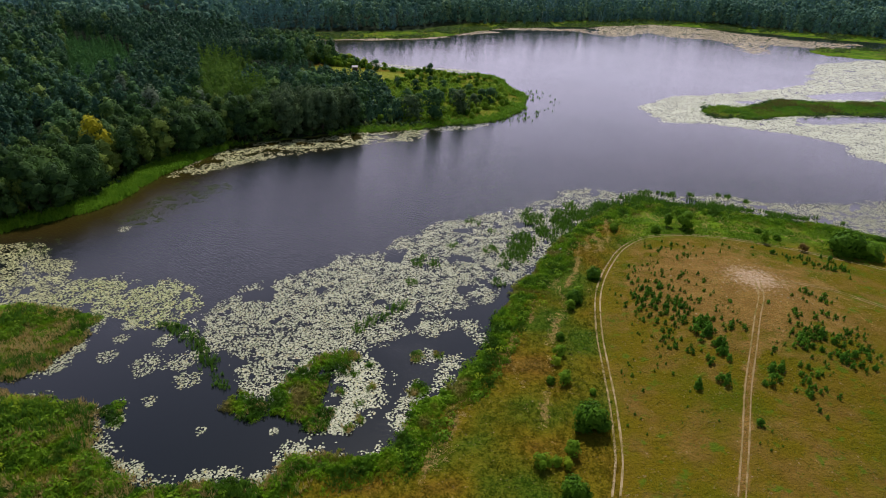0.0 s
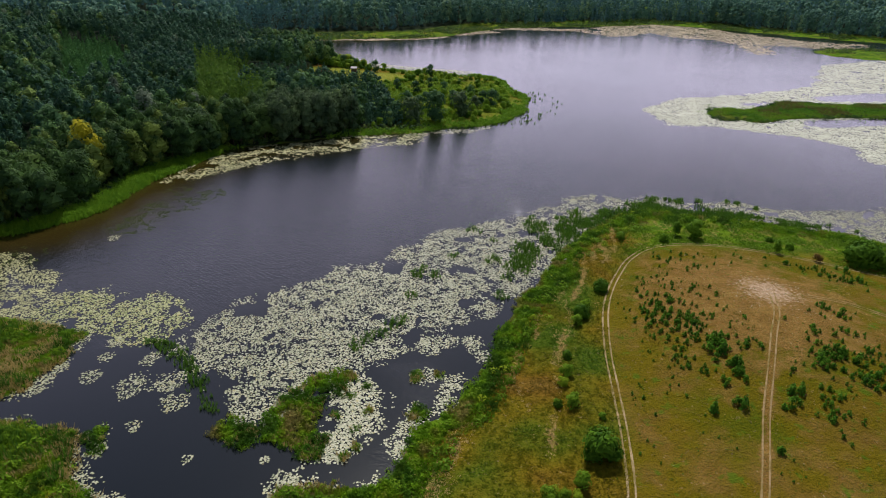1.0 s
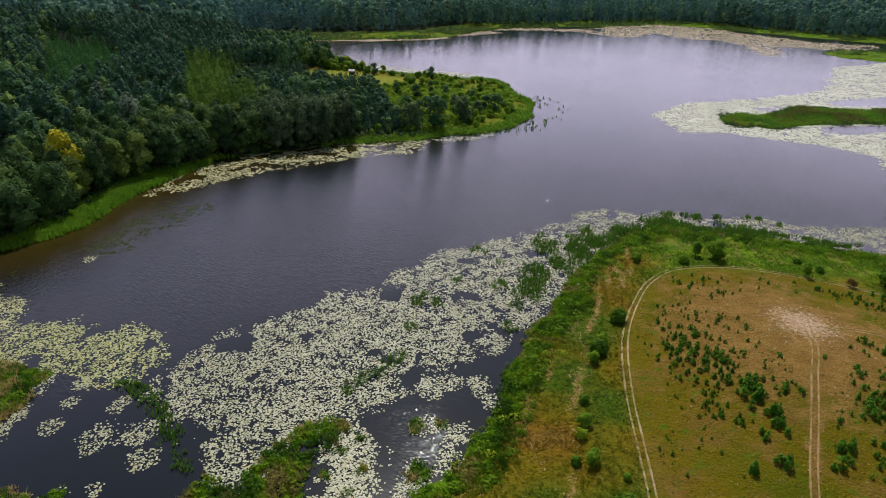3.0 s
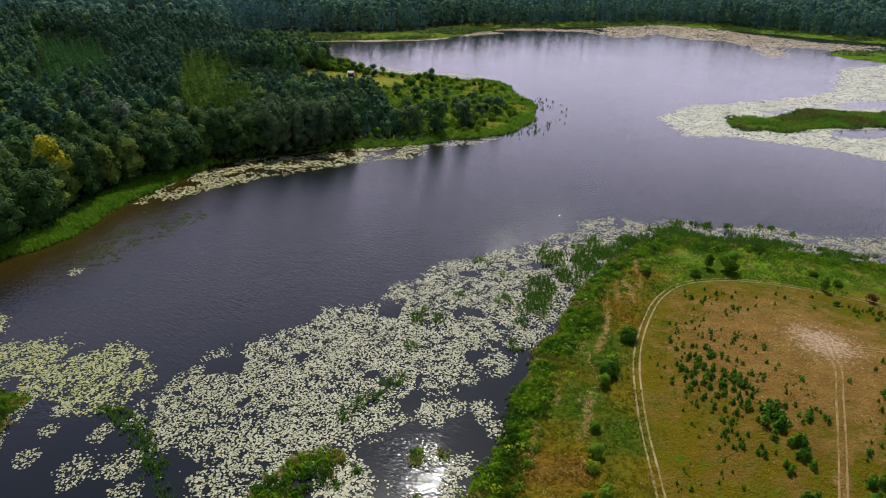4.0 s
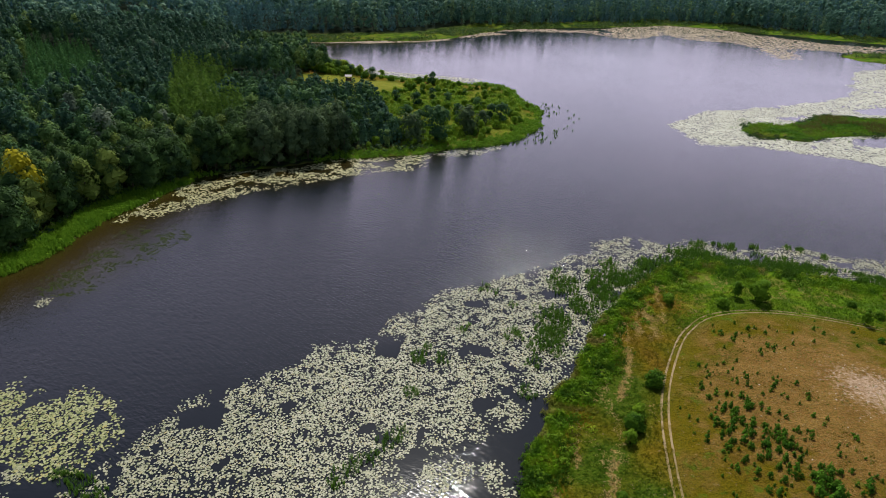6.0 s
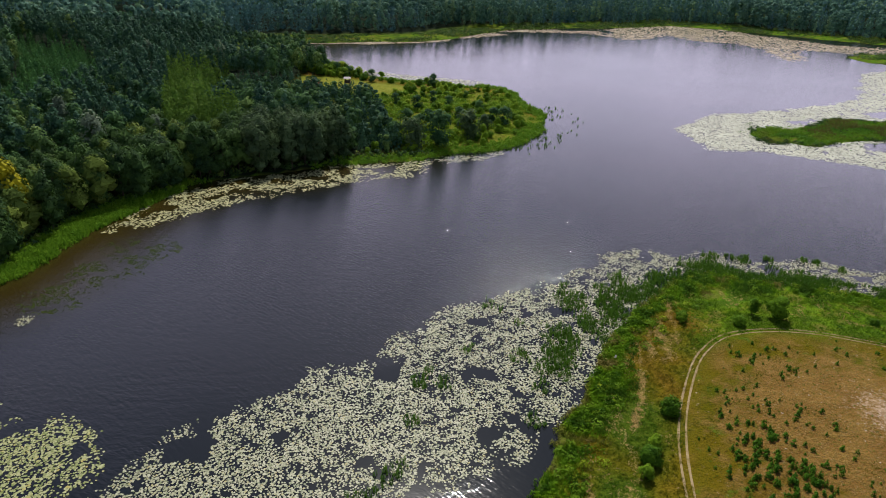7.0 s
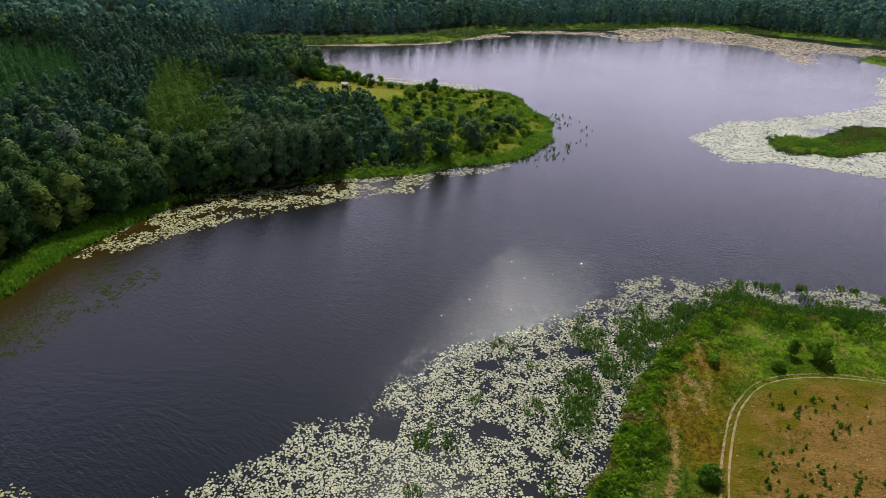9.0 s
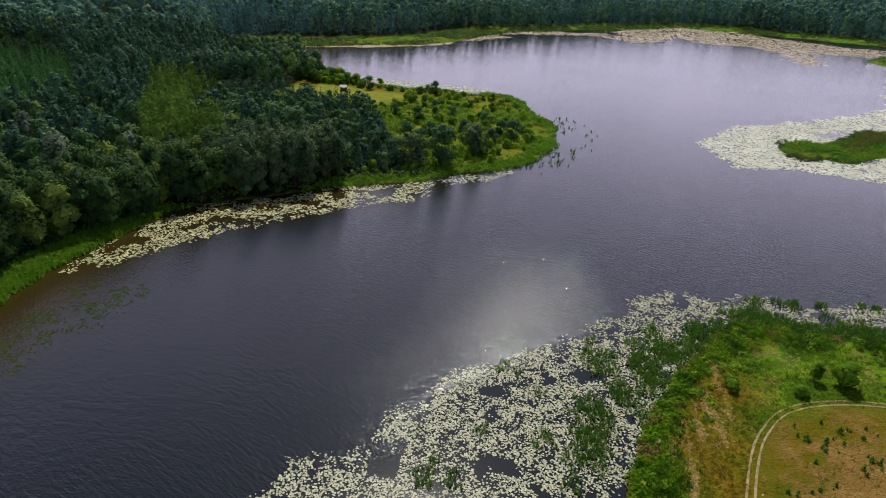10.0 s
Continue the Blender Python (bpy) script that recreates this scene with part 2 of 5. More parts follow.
M = {
    "ground": material("ground", build_ground),
    "water": material("water", build_water),
    "pads": material("lily_pads", build_pads),
    "green_pads": material("green_lily_pads", build_green_pads),
    "tan_pads": material("tan_pads", plain((0.33, 0.27, 0.17), 0.85, 0.35, 0.15)),
    "bank_pads": material("yellowish_pads", plain((0.27, 0.265, 0.115), 0.6, 0.45, 0.25)),
    "rut": material("dirt", ruts((0.21, 0.145, 0.065), (0.36, 0.27, 0.15), 0.7)),
    "faint_rut": material("faint_dirt", ruts((0.19, 0.125, 0.050), (0.31, 0.215, 0.110), 0.85)),
    # broad and pine: some haze blue is mixed into the leaf colours
    "broad": material("broadleaf", foliage((0.010, 0.040, 0.024), (0.110, 0.212, 0.054), (0.175, 0.240, 0.052), 0.22, 0.6, None, 0.2)),
    # alder leaf, darkened further to carry the bank trees' shaded sides
    "alder": material("alder_leaf", foliage((0.005, 0.021, 0.013), (0.084, 0.156, 0.030), (0.160, 0.205, 0.030), 0.18)),
    "bush": material("dark_bush_leaf", foliage((0.020, 0.066, 0.005), (0.140, 0.260, 0.012), None, 0.25, 0.6, None, 0.8)),
    "yellow": material("yellow_leaf", foliage((0.15, 0.17, 0.010), (0.52, 0.44, 0.015), None, 0.2, 0.6, None, 0.5)),
    "pale": material("pale_leaf", foliage((0.046, 0.105, 0.014), (0.152, 0.236, 0.034))),
    "pine": material("pine_needles", foliage((0.009, 0.037, 0.029), (0.076, 0.156, 0.076), None, 0.18, 0.6, None, 0.14)),
    # far woods: distance haze is put into these bluer, lighter leaf colours
    "far_pine": material("hazed_pine_needles", foliage((0.026, 0.080, 0.088), (0.110, 0.212, 0.196), None, 0.2, 0.6, None, 0.06)),
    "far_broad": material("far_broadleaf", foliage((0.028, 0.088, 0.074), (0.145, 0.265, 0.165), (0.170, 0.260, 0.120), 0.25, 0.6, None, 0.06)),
    "spruce": material("spruce_needles", foliage((0.018, 0.078, 0.026), (0.105, 0.235, 0.064), None, 0.25)),
    "sapling": material("sapling_needles", foliage((0.026, 0.090, 0.006), (0.115, 0.245, 0.015), None, 0.3)),
    "shrub": material("shrub_leaf", foliage((0.060, 0.145, 0.008), (0.210, 0.330, 0.016), (0.28, 0.35, 0.015), 0.4)),
    "red_leaf": material("reddish_leaf", foliage((0.10, 0.07, 0.015), (0.20, 0.11, 0.03), None, 0.3)),
    "willow": material("grey_willow_leaf", foliage((0.012, 0.034, 0.018), (0.112, 0.166, 0.060), None, 0.2)),
    "silver": material("silvery_leaf", foliage((0.040, 0.070, 0.040), (0.210, 0.255, 0.160), None, 0.25, 0.6, None, 0.3)),
    "weeds": material("field_weed_leaf", foliage((0.030, 0.070, 0.004), (0.110, 0.165, 0.010), (0.17, 0.15, 0.02), 0.3)),
    "brown_sedge": material("brown_sedge", foliage((0.085, 0.085, 0.018), (0.190, 0.150, 0.042), None, 0.3)),
    "reed": material("reed", foliage((0.075, 0.190, 0.008), (0.190, 0.330, 0.016), None, 0.45, 0.6, None, 0.16)),
    "sedge": material("sedge", foliage((0.022, 0.085, 0.004), (0.265, 0.390, 0.013), None, 0.45, 0.6, BOG_ZONES, 0.5)),
    "hay": material("meadow_grass", foliage((0.040, 0.070, 0.004), (0.180, 0.180, 0.006), None, 0.4, 0.6, SLOPE_ZONES, 0.5)),
    "rush": material("dark_rush", foliage((0.030, 0.095, 0.010), (0.110, 0.210, 0.014), None, 0.4)),
    "turf": material("field_turf", foliage((0.045, 0.070, 0.004), (0.190, 0.170, 0.008), None, 0.4, 0.6, FIELD_ZONES, 0.5)),
    "lush": material("lush_grass", foliage((0.040, 0.110, 0.004), (0.165, 0.265, 0.008), None, 0.45, 0.6, None, 0.15)),
    # brighter copy of the shrub leaf, with sunlight put into its colour
    "meadow_bush": material("sunlit_bush_leaf", foliage((0.070, 0.170, 0.010), (0.290, 0.420, 0.022), (0.36, 0.42, 0.03), 0.45)),
    "stone": material("pale_stone", plain((0.42, 0.36, 0.28), 0.85, 0.3, 2.0)),
    "tussock": material("tussock", foliage((0.022, 0.085, 0.004), (0.220, 0.350, 0.012), None, 0.4, 0.6, BOG_ZONES, 0.5)),
    "isle": material("island_sedge", foliage((0.050, 0.130, 0.006), (0.170, 0.300, 0.014), None, 0.4, 0.6, ISLE_ZONES, 0.2)),
    "cream_pads": material("cream_pads", plain((0.40, 0.40, 0.29), 0.55, 0.22, 0.10)),
    # reed green dulled in the colour, as haze over the far shore
    "far_reed": material("far_reed", foliage((0.034, 0.076, 0.020), (0.095, 0.150, 0.034), (0.16, 0.15, 0.05), 0.35, 0.6, None, 0.05)),
    "straw": material("dry_grass", foliage((0.40, 0.27, 0.085), (0.64, 0.48, 0.20), None, 0.35)),
    "weed": material("water_weed", foliage((0.012, 0.022, 0.003), (0.040, 0.055, 0.008), None, 0.1, 0.9, None, 0.4)),
    "bark": material("bark", plain((0.075, 0.055, 0.038), 0.9, 0.4, 2.0)),
    "timber": material("dark_timber", plain((0.055, 0.040, 0.028), 0.85, 0.35, 3.0)),
    "tin": material("weathered_tin", plain((0.32, 0.27, 0.255), 0.6, 0.2, 1.0)),
    "tile": material("red_tile", plain((0.42, 0.07, 0.03), 0.75, 0.25, 1.0)),
    "plaster": material("plaster", plain((0.55, 0.52, 0.45), 0.85, 0.1, 1.0)),
    "glass": material("window_glass", plain((0.03, 0.035, 0.04), 0.1, 0.1, 1.0)),
}

# ---- the plan, in metres ----
NEAR = [(-49, 85), (-44, 86), (-38, 86), (-33, 85), (-30, 88), (-29, 92), (-23, 93), (-17, 93), (-9, 95), (-7, 101), (-4, 109), (1, 114), (5, 122), (9, 130), (14, 141), (18, 153), (26, 170), (34, 181), (39, 194), (46, 206), (59, 218), (73, 233), (82, 233), (96, 228), (112, 224), (131, 218), (143, 214), (156, 203)]
POND = [(-95, 110), (-86, 109), (-78, 108), (-71, 103), (-68, 95), (-60, 89), (-55, 85)]
MARSH = [(-124, 148), (-110, 147), (-91, 142), (-90, 132), (-91, 121), (-96, 117), (-105, 119)]
BANK = [(-149, 195), (-136, 205), (-124, 223), (-119, 262), (-105, 290), (-103, 302), (-85, 311), (-66, 320), (-53, 329), (-37, 332), (-10, 341), (2, 351), (19, 356), (36, 370), (47, 388), (54, 411), (52, 441), (45, 474), (39, 501), (23, 509), (0, 507), (-15, 519), (-38, 526), (-58, 537), (-80, 550), (-101, 576), (-121, 623), (-137, 665), (-158, 688)]
FAR = [(-158, 688), (-122, 687), (-83, 704), (-30, 716), (2, 736), (32, 782), (65, 824), (132, 852), (201, 870), (280, 907), (336, 875), (383, 835), (455, 780)]
SPIT = [(421, 624), (390, 634), (367, 674), (393, 702), (472, 705)]
ISLAND = [(161, 395), (170, 408), (180, 414), (189, 409), (207, 416), (221, 431), (230, 434), (245, 430), (267, 428), (299, 432), (312, 428), (290, 398), (268, 392), (245, 393), (222, 389), (202, 384), (187, 375), (181, 376), (178, 381), (165, 380)]
LAKE = NEAR + [(205, 178), (320, 180), (430, 290), (500, 430), (530, 560)] + SPIT + [(560, 715)] + FAR[::-1] + BANK[::-1][1:] + [(-165, 178), (-150, 150)] + MARSH + [(-120, 114)] + POND
ISLAND_MAT = [(128, 405), (161, 438), (216, 457), (279, 494), (340, 592), (428, 635), (471, 641), (228, 286), (212, 292), (205, 307), (214, 327), (198, 343), (169, 363), (131, 369)]
FAR_MAT = [(14, 749), (25, 804), (39, 823), (73, 840), (114, 842), (140, 836), (177, 848), (208, 866), (252, 898), (263, 913), (295, 919), (328, 888), (351, 858), (366, 814), (389, 794), (403, 760), (426, 747), (458, 740), (440, 710), (402, 704), (380, 716), (353, 720), (333, 701), (324, 655), (315, 654), (311, 691), (316, 722), (302, 753), (262, 777), (260, 810), (243, 818), (213, 783), (192, 775), (174, 805), (137, 814), (111, 820), (71, 818), (50, 784), (30, 756)]
MAIN_MAT = [(-64, 140), (-60, 152), (-38, 173), (-32, 180), (-24, 182), (-15, 186), (-12, 193), (-6, 203), (5, 212), (15, 217), (26, 221), (29, 226), (40, 233), (47, 233), (53, 246), (65, 249), (71, 245), (85, 246), (96, 243), (117, 243), (128, 237), (148, 233), (161, 237), (180, 240), (186, 204), (160, 198), (140, 208), (109, 218), (71, 224), (48, 205), (39, 191), (31, 178), (23, 169), (14, 158), (6, 149), (-2, 142), (-8, 140), (-16, 133), (-24, 128), (-30, 124), (-34, 112), (-40, 111), (-42, 114), (-47, 120), (-53, 124)]
LEFT_MAT = [(-155, 186), (-131, 183), (-112, 168), (-110, 162), (-95, 162), (-72, 161), (-67, 148), (-70, 140), (-87, 143), (-109, 147), (-128, 148)]
BANK_MAT = [(-115, 255), (-114, 274), (-109, 289), (-101, 298), (-85, 310), (-66, 318), (-52, 327), (-37, 331), (-9, 336), (-10, 323), (-25, 314), (-43, 307), (-61, 296), (-77, 285), (-94, 269), (-104, 261)]
BACK_MAT = [(-83, 567), (-39, 543), (0, 532), (25, 524), (23, 509), (-7, 509), (-37, 518), (-71, 541)]
FAR_LINE = [(-175, 714), (-105, 711), (-31, 727), (2, 748), (2, 729), (-30, 709), (-102, 690), (-157, 685)]
PEN_MAT = [(-4, 335), (11, 340), (26, 351), (25, 358), (9, 349), (-6, 343)]
REED_BELT = [(-75, 141), (-65, 139), (-57, 130), (-52, 122), (-47, 114), (-49, 113), (-57, 124), (-62, 131), (-70, 136)]
ISLET = [(-46, 107), (-43, 111), (-37, 110), (-35, 114), (-33, 122), (-29, 126), (-24, 129), (-19, 127), (-21, 123), (-25, 119), (-25, 114), (-26, 109), (-22, 105), (-23, 101), (-26, 100), (-30, 104), (-35, 105), (-40, 104)]
ISLET_PADS = [(-24, 125), (-18, 130), (-11, 117), (-14, 107), (-20, 100), (-26, 98), (-24, 105), (-23, 114)]
POOLS = [[(192, 424), (214, 436), (218, 430), (204, 419)], [(212, 386), (246, 391), (300, 396), (270, 375), (231, 368), (217, 365), (211, 371)], [(254, 452), (300, 470), (340, 474), (300, 440), (256, 437)]]
CHANNEL = [(-17, 134), (-3, 134), (4, 126), (-5, 108), (-9, 97), (-15, 101), (-10, 108), (-9, 118)]
TRACK = [(32.4, 83.5), (34.2, 89.2), (35.7, 95.1), (37.8, 108.5), (39.3, 122.5), (40.9, 136.7), (44.3, 154.3), (49.1, 168.6), (56.5, 183.6), (62.2, 191.5), (69.5, 197.5), (80.1, 200.2), (93.5, 199.4), (107.0, 194.7), (119.5, 189.0), (130.9, 182.6), (140.0, 177.3)]
TRACK_UP = [(55.2, 83.9), (61.7, 97.9), (67.9, 112.1), (74.2, 124.8), (81.0, 138.4), (86.8, 149.2), (91.4, 161.3)]
TRACK_SIDE = [(94.7, 159.7), (104.3, 160.6), (112.7, 157.8), (122.3, 150.1)]
MEADOW = [(-112, 487), (-72, 500), (-29, 496), (0, 491), (35, 479), (48, 427), (50, 395), (24, 358), (-1, 349), (-22, 351), (-40, 392), (-74, 440)]
LAWN = [(-112, 474), (-108, 515), (-92, 521), (-60, 511), (-22, 490), (-45, 466), (-75, 456)]
LARCH = [(-128, 340), (-159, 428), (-175, 475), (-140, 465), (-97, 344), (-108, 334)]
SPRUCE = [(-332, 570), (-271, 546), (-192, 412), (-200, 368), (-214, 368), (-248, 437)]
YOUNG = [(-365, 730), (-345, 790), (-290, 775), (-255, 680), (-310, 665)]
GLADE = [(-331, 1024), (-299, 1034), (-276, 955), (-308, 950)]
FIELD = TRACK + [(260, 120), (260, 40), (22, 40)]


def inside(x, y, poly):
    ins = np.zeros(x.shape, bool)
    for (x1, y1), (x2, y2) in zip(poly, poly[1:] + poly[:1]):
        if y1 != y2:
            ins ^= ((y1 > y) != (y2 > y)) & (x < (x2 - x1) * (y - y1) / (y2 - y1) + x1)
    return ins


def away(x, y, line, closed=True):
    """The distance to a line."""
    best = np.full(x.shape, 1e9)
    for (x1, y1), (x2, y2) in zip(line, line[1:] + (line[:1] if closed else [])):
        dx, dy = x2 - x1, y2 - y1
        s = np.clip(((x - x1) * dx + (y - y1) * dy) / max(dx * dx + dy * dy, 1e-9), 0, 1)
        best = np.minimum(best, (x - x1 - s * dx) ** 2 + (y - y1 - s * dy) ** 2)
    return np.sqrt(best)


def signed(x, y, poly):
    """Positive inside."""
    return np.where(inside(x, y, poly), 1, -1) * away(x, y, poly)


def rnd(ix, iy, seed):
    v = np.sin(ix * 127.1 + iy * 311.7 + seed * 74.7) * 43758.5453
    return v - np.floor(v)


def vnoise(x, y, size, seed=0):
    x, y = np.asarray(x, float) / size, np.asarray(y, float) / size
    ix, iy = np.floor(x), np.floor(y)
    fx, fy = x - ix, y - iy
    fx, fy = fx * fx * (3 - 2 * fx), fy * fy * (3 - 2 * fy)
    a = rnd(ix, iy, seed) * (1 - fx) + rnd(ix + 1, iy, seed) * fx
    b = rnd(ix, iy + 1, seed) * (1 - fx) + rnd(ix + 1, iy + 1, seed) * fx
    return a * (1 - fy) + b * fy


def fbm(x, y, size, seed=0):
    return 0.55 * vnoise(x, y, size, seed) + 0.3 * vnoise(x, y, size / 2.1, seed + 1) + 0.15 * vnoise(x, y, size / 4.3, seed + 2)


def step(a, b, v):
    s = np.clip((v - a) / (b - a), 0, 1)
    return s * s * (3 - 2 * s)


def dry(x, y):
    """How far a place lies inland (negative: out in the water), with a ragged shore."""
    d = -signed(x, y, LAKE)
    i = signed(x, y, ISLAND)
    far = step(300, 600, y)
    rag = (fbm(x, y, 9, 3) - 0.5) * 5 + (fbm(x, y, 26, 9) - 0.5) * 14 * far + (fbm(x, y, 17, 12) - 0.5) * 10 * step(335, 365, y) * step(560, 520, y) * step(-30, 0, x) * step(90, 70, x)
    return np.maximum(d, i) + rag * step(0, 12, 30 - np.abs(d)), d


def height(x, y):
    x, y = np.asarray(x, float), np.asarray(y, float)
    d = dry(x, y)[0]
    near = step(-35, 5, x) * step(285, 240, y)
    hill = 0.7 * step(3, 25, d) + 6.0 * np.exp(-((x - 88) / 34) ** 2 - ((y - 138) / 40) ** 2) * step(8, 30, d)
    rest = np.minimum(np.maximum(d - 4, 0), 260) * 0.045
    land = 0.30 * step(-0.5, 3, d) + near * hill + (1 - near) * rest * step(60, 200, y)
    land = land + (fbm(x, y, 14, 5) - 0.5) * 0.5 * step(3, 12, d)
    bed = -0.12 * np.clip(-d, 0, 14)
    return np.where(d > 0, land, bed)


def axis(parts):
    out = []
    for a, b, s in parts:
        out += list(np.linspace(a, b, max(2, int(round((b - a) / s)) + 1))[:-1])
    return np.array(out + [parts[-1][1]])


def mesh_object(name, verts, faces, mat, parent=None, smooth=False, attrs=None):
    """A mesh out of arrays: faces is an array of rows of equal length."""
    me = bpy.data.meshes.new(name)
    verts, faces = np.asarray(verts, np.float32), np.asarray(faces, np.int32)
    me.vertices.add(len(verts))
    me.vertices.foreach_set("co", verts.ravel())
    k = faces.shape[1]
    me.loops.add(faces.size)
    me.loops.foreach_set("vertex_index", faces.ravel())
    me.polygons.add(len(faces))
    me.polygons.foreach_set("loop_start", np.arange(0, faces.size, k, dtype=np.int32))
    me.polygons.foreach_set("loop_total", np.full(len(faces), k, np.int32))
    me.polygons.foreach_set("use_smooth", np.full(len(faces), smooth))
    for key, values in (attrs or {}).items():
        at = me.attributes.new(key, "FLOAT", "POINT")
        at.data.foreach_set("value", np.asarray(values, np.float32))
    me.update()
    me.materials.append(mat)
    ob = new(name, me)
    ob.parent = parent
    return ob


def sheet(xs, ys):
    gx, gy = np.meshgrid(xs, ys)
    nx, ny = len(xs), len(ys)
    a = (np.arange(ny - 1)[:, None] * nx + np.arange(nx - 1)[None]).ravel()
    return gx.ravel(), gy.ravel(), np.stack([a, a + 1, a + nx + 1, a + nx], 1)


# ---- ground and water ----
gx, gy, gf = sheet(
    axis([(-2600, -700, 190), (-700, -320, 24), (-320, -150, 7), (-150, 165, 1.9), (165, 320, 5), (320, 760, 20), (760, 2600, 180)]),
    axis([(-300, 60, 30), (60, 250, 1.9), (250, 560, 4.0), (560, 960, 9), (960, 1500, 45), (1500, 4200, 300)]),
)
gd = dry(gx, gy)[0]
SPOTS_STRAW = [(43.7, 180.8, 2.5), (40.7, 171.4, 2.5), (38.0, 165.8, 2), (30.8, 141.5, 3), (29.2, 137.5, 2), (53.8, 193.9, 2.5), (57.5, 199.4, 2.5), (24.9, 147.8, 2.5), (18.2, 133.0, 3), (23.2, 108.4, 3), (-1.4, 93.6, 3), (3.0, 101.6, 2.5), (53.5, 200.5, 3), (49.4, 194.1, 3), (43.7, 181.4, 3), (42.3, 175.8, 3), (60.0, 212.8, 3), (41.4, 185.8, 2)]


def straw_at(x, y):
    """Long streaks of flattened dry grass on the slope, 0 to 1."""
    best = np.zeros(x.shape)
    for sx, sy, sr in SPOTS_STRAW:
        best = np.maximum(best, 1.15 - np.hypot((x - sx - 0.22 * (y - sy)) / (0.42 * sr), (y - sy) / (3.0 * sr)))
    return np.clip(best, 0, 1)


gz = height(gx, gy)
fieldin = signed(gx, gy, FIELD)
crest = np.exp(-(((gx - 82) / 30) ** 2) - ((gy - 158) / 34) ** 2)
nearland = step(-35, 5, gx) * step(285, 240, gy)
inmeadow = step(-6, 6, signed(gx, gy, MEADOW))
# overhang: bank strip where tree shade goes into the ground colour
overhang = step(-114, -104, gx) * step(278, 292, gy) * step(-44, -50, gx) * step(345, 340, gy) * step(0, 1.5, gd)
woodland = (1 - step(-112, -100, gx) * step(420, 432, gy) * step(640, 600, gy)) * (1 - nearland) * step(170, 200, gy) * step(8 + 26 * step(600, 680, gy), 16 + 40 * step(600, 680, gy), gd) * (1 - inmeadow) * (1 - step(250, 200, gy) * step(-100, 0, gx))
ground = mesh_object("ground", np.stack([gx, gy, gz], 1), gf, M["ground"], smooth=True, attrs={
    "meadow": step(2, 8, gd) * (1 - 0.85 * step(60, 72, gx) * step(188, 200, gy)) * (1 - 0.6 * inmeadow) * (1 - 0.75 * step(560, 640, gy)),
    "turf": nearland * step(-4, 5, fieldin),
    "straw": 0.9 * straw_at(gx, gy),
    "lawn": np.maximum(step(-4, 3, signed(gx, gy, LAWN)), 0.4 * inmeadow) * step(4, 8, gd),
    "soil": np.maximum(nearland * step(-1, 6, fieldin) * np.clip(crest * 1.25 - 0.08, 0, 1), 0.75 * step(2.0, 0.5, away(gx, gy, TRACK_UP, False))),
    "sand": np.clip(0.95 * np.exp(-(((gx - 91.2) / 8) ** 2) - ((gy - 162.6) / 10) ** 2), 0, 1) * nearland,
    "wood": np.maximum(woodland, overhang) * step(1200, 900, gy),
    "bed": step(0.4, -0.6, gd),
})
tagged(ground, "grassy lakeside ground with dry sandy field", "ground", kind="structure")
wx, wy, wf = sheet(axis([(-400, -160, 30), (-160, -40, 4), (-40, 20, 2), (20, 170, 4), (170, 700, 30)]), axis([(60, 90, 4), (90, 140, 2), (140, 350, 4), (350, 1000, 20)]))
wd = dry(wx, wy)[0]
pondin = step(4, -4, signed(wx, wy, [(-64, 140), (-42, 112), (-30, 125), (0, 130), (30, 160), (60, 150), (40, 70), (-120, 70), (-130, 120)]))
water = mesh_object("water", np.stack([wx, wy, wx * 0], 1), wf, M["water"], smooth=True, attrs={
    "open": 0.45 * step(-1, 3, signed(wx, wy, CHANNEL)) + step(-10, 12, -wd) * (1 - 0.72 * step(200, 420, wy)) * (1 - 0.72 * step(175, 160, wy) * step(-62, -50, wx)) * (0.12 + 0.88 * pondin) * (1 - 0.94 * step(0, 6, np.maximum(signed(wx, wy, MAIN_MAT), signed(wx, wy, LEFT_MAT)))),
    "shallow": step(38, 4, -wd) * step(20, -60, wx) * step(160, 200, wy),
})
tagged(water, "dark brownish lake water with wind ripples", "water", kind="structure")

rng = np.random.default_rng(7)


def scatter(bounds, per, keep):
    """Places in a box, about per to a square metre, thinned by keep(x, y), a chance from 0 to 1."""
    x0, y0, x1, y1 = bounds
    n = int((x1 - x0) * (y1 - y0) * per)
    x, y = rng.uniform(x0, x1, n), rng.uniform(y0, y1, n)
    ok = rng.random(n) < keep(x, y)
    return x[ok], y[ok]


def box_of(poly, grow=0):
    xs, ys = [p[0] for p in poly], [p[1] for p in poly]
    return min(xs) - grow, min(ys) - grow, max(xs) + grow, max(ys) + grow


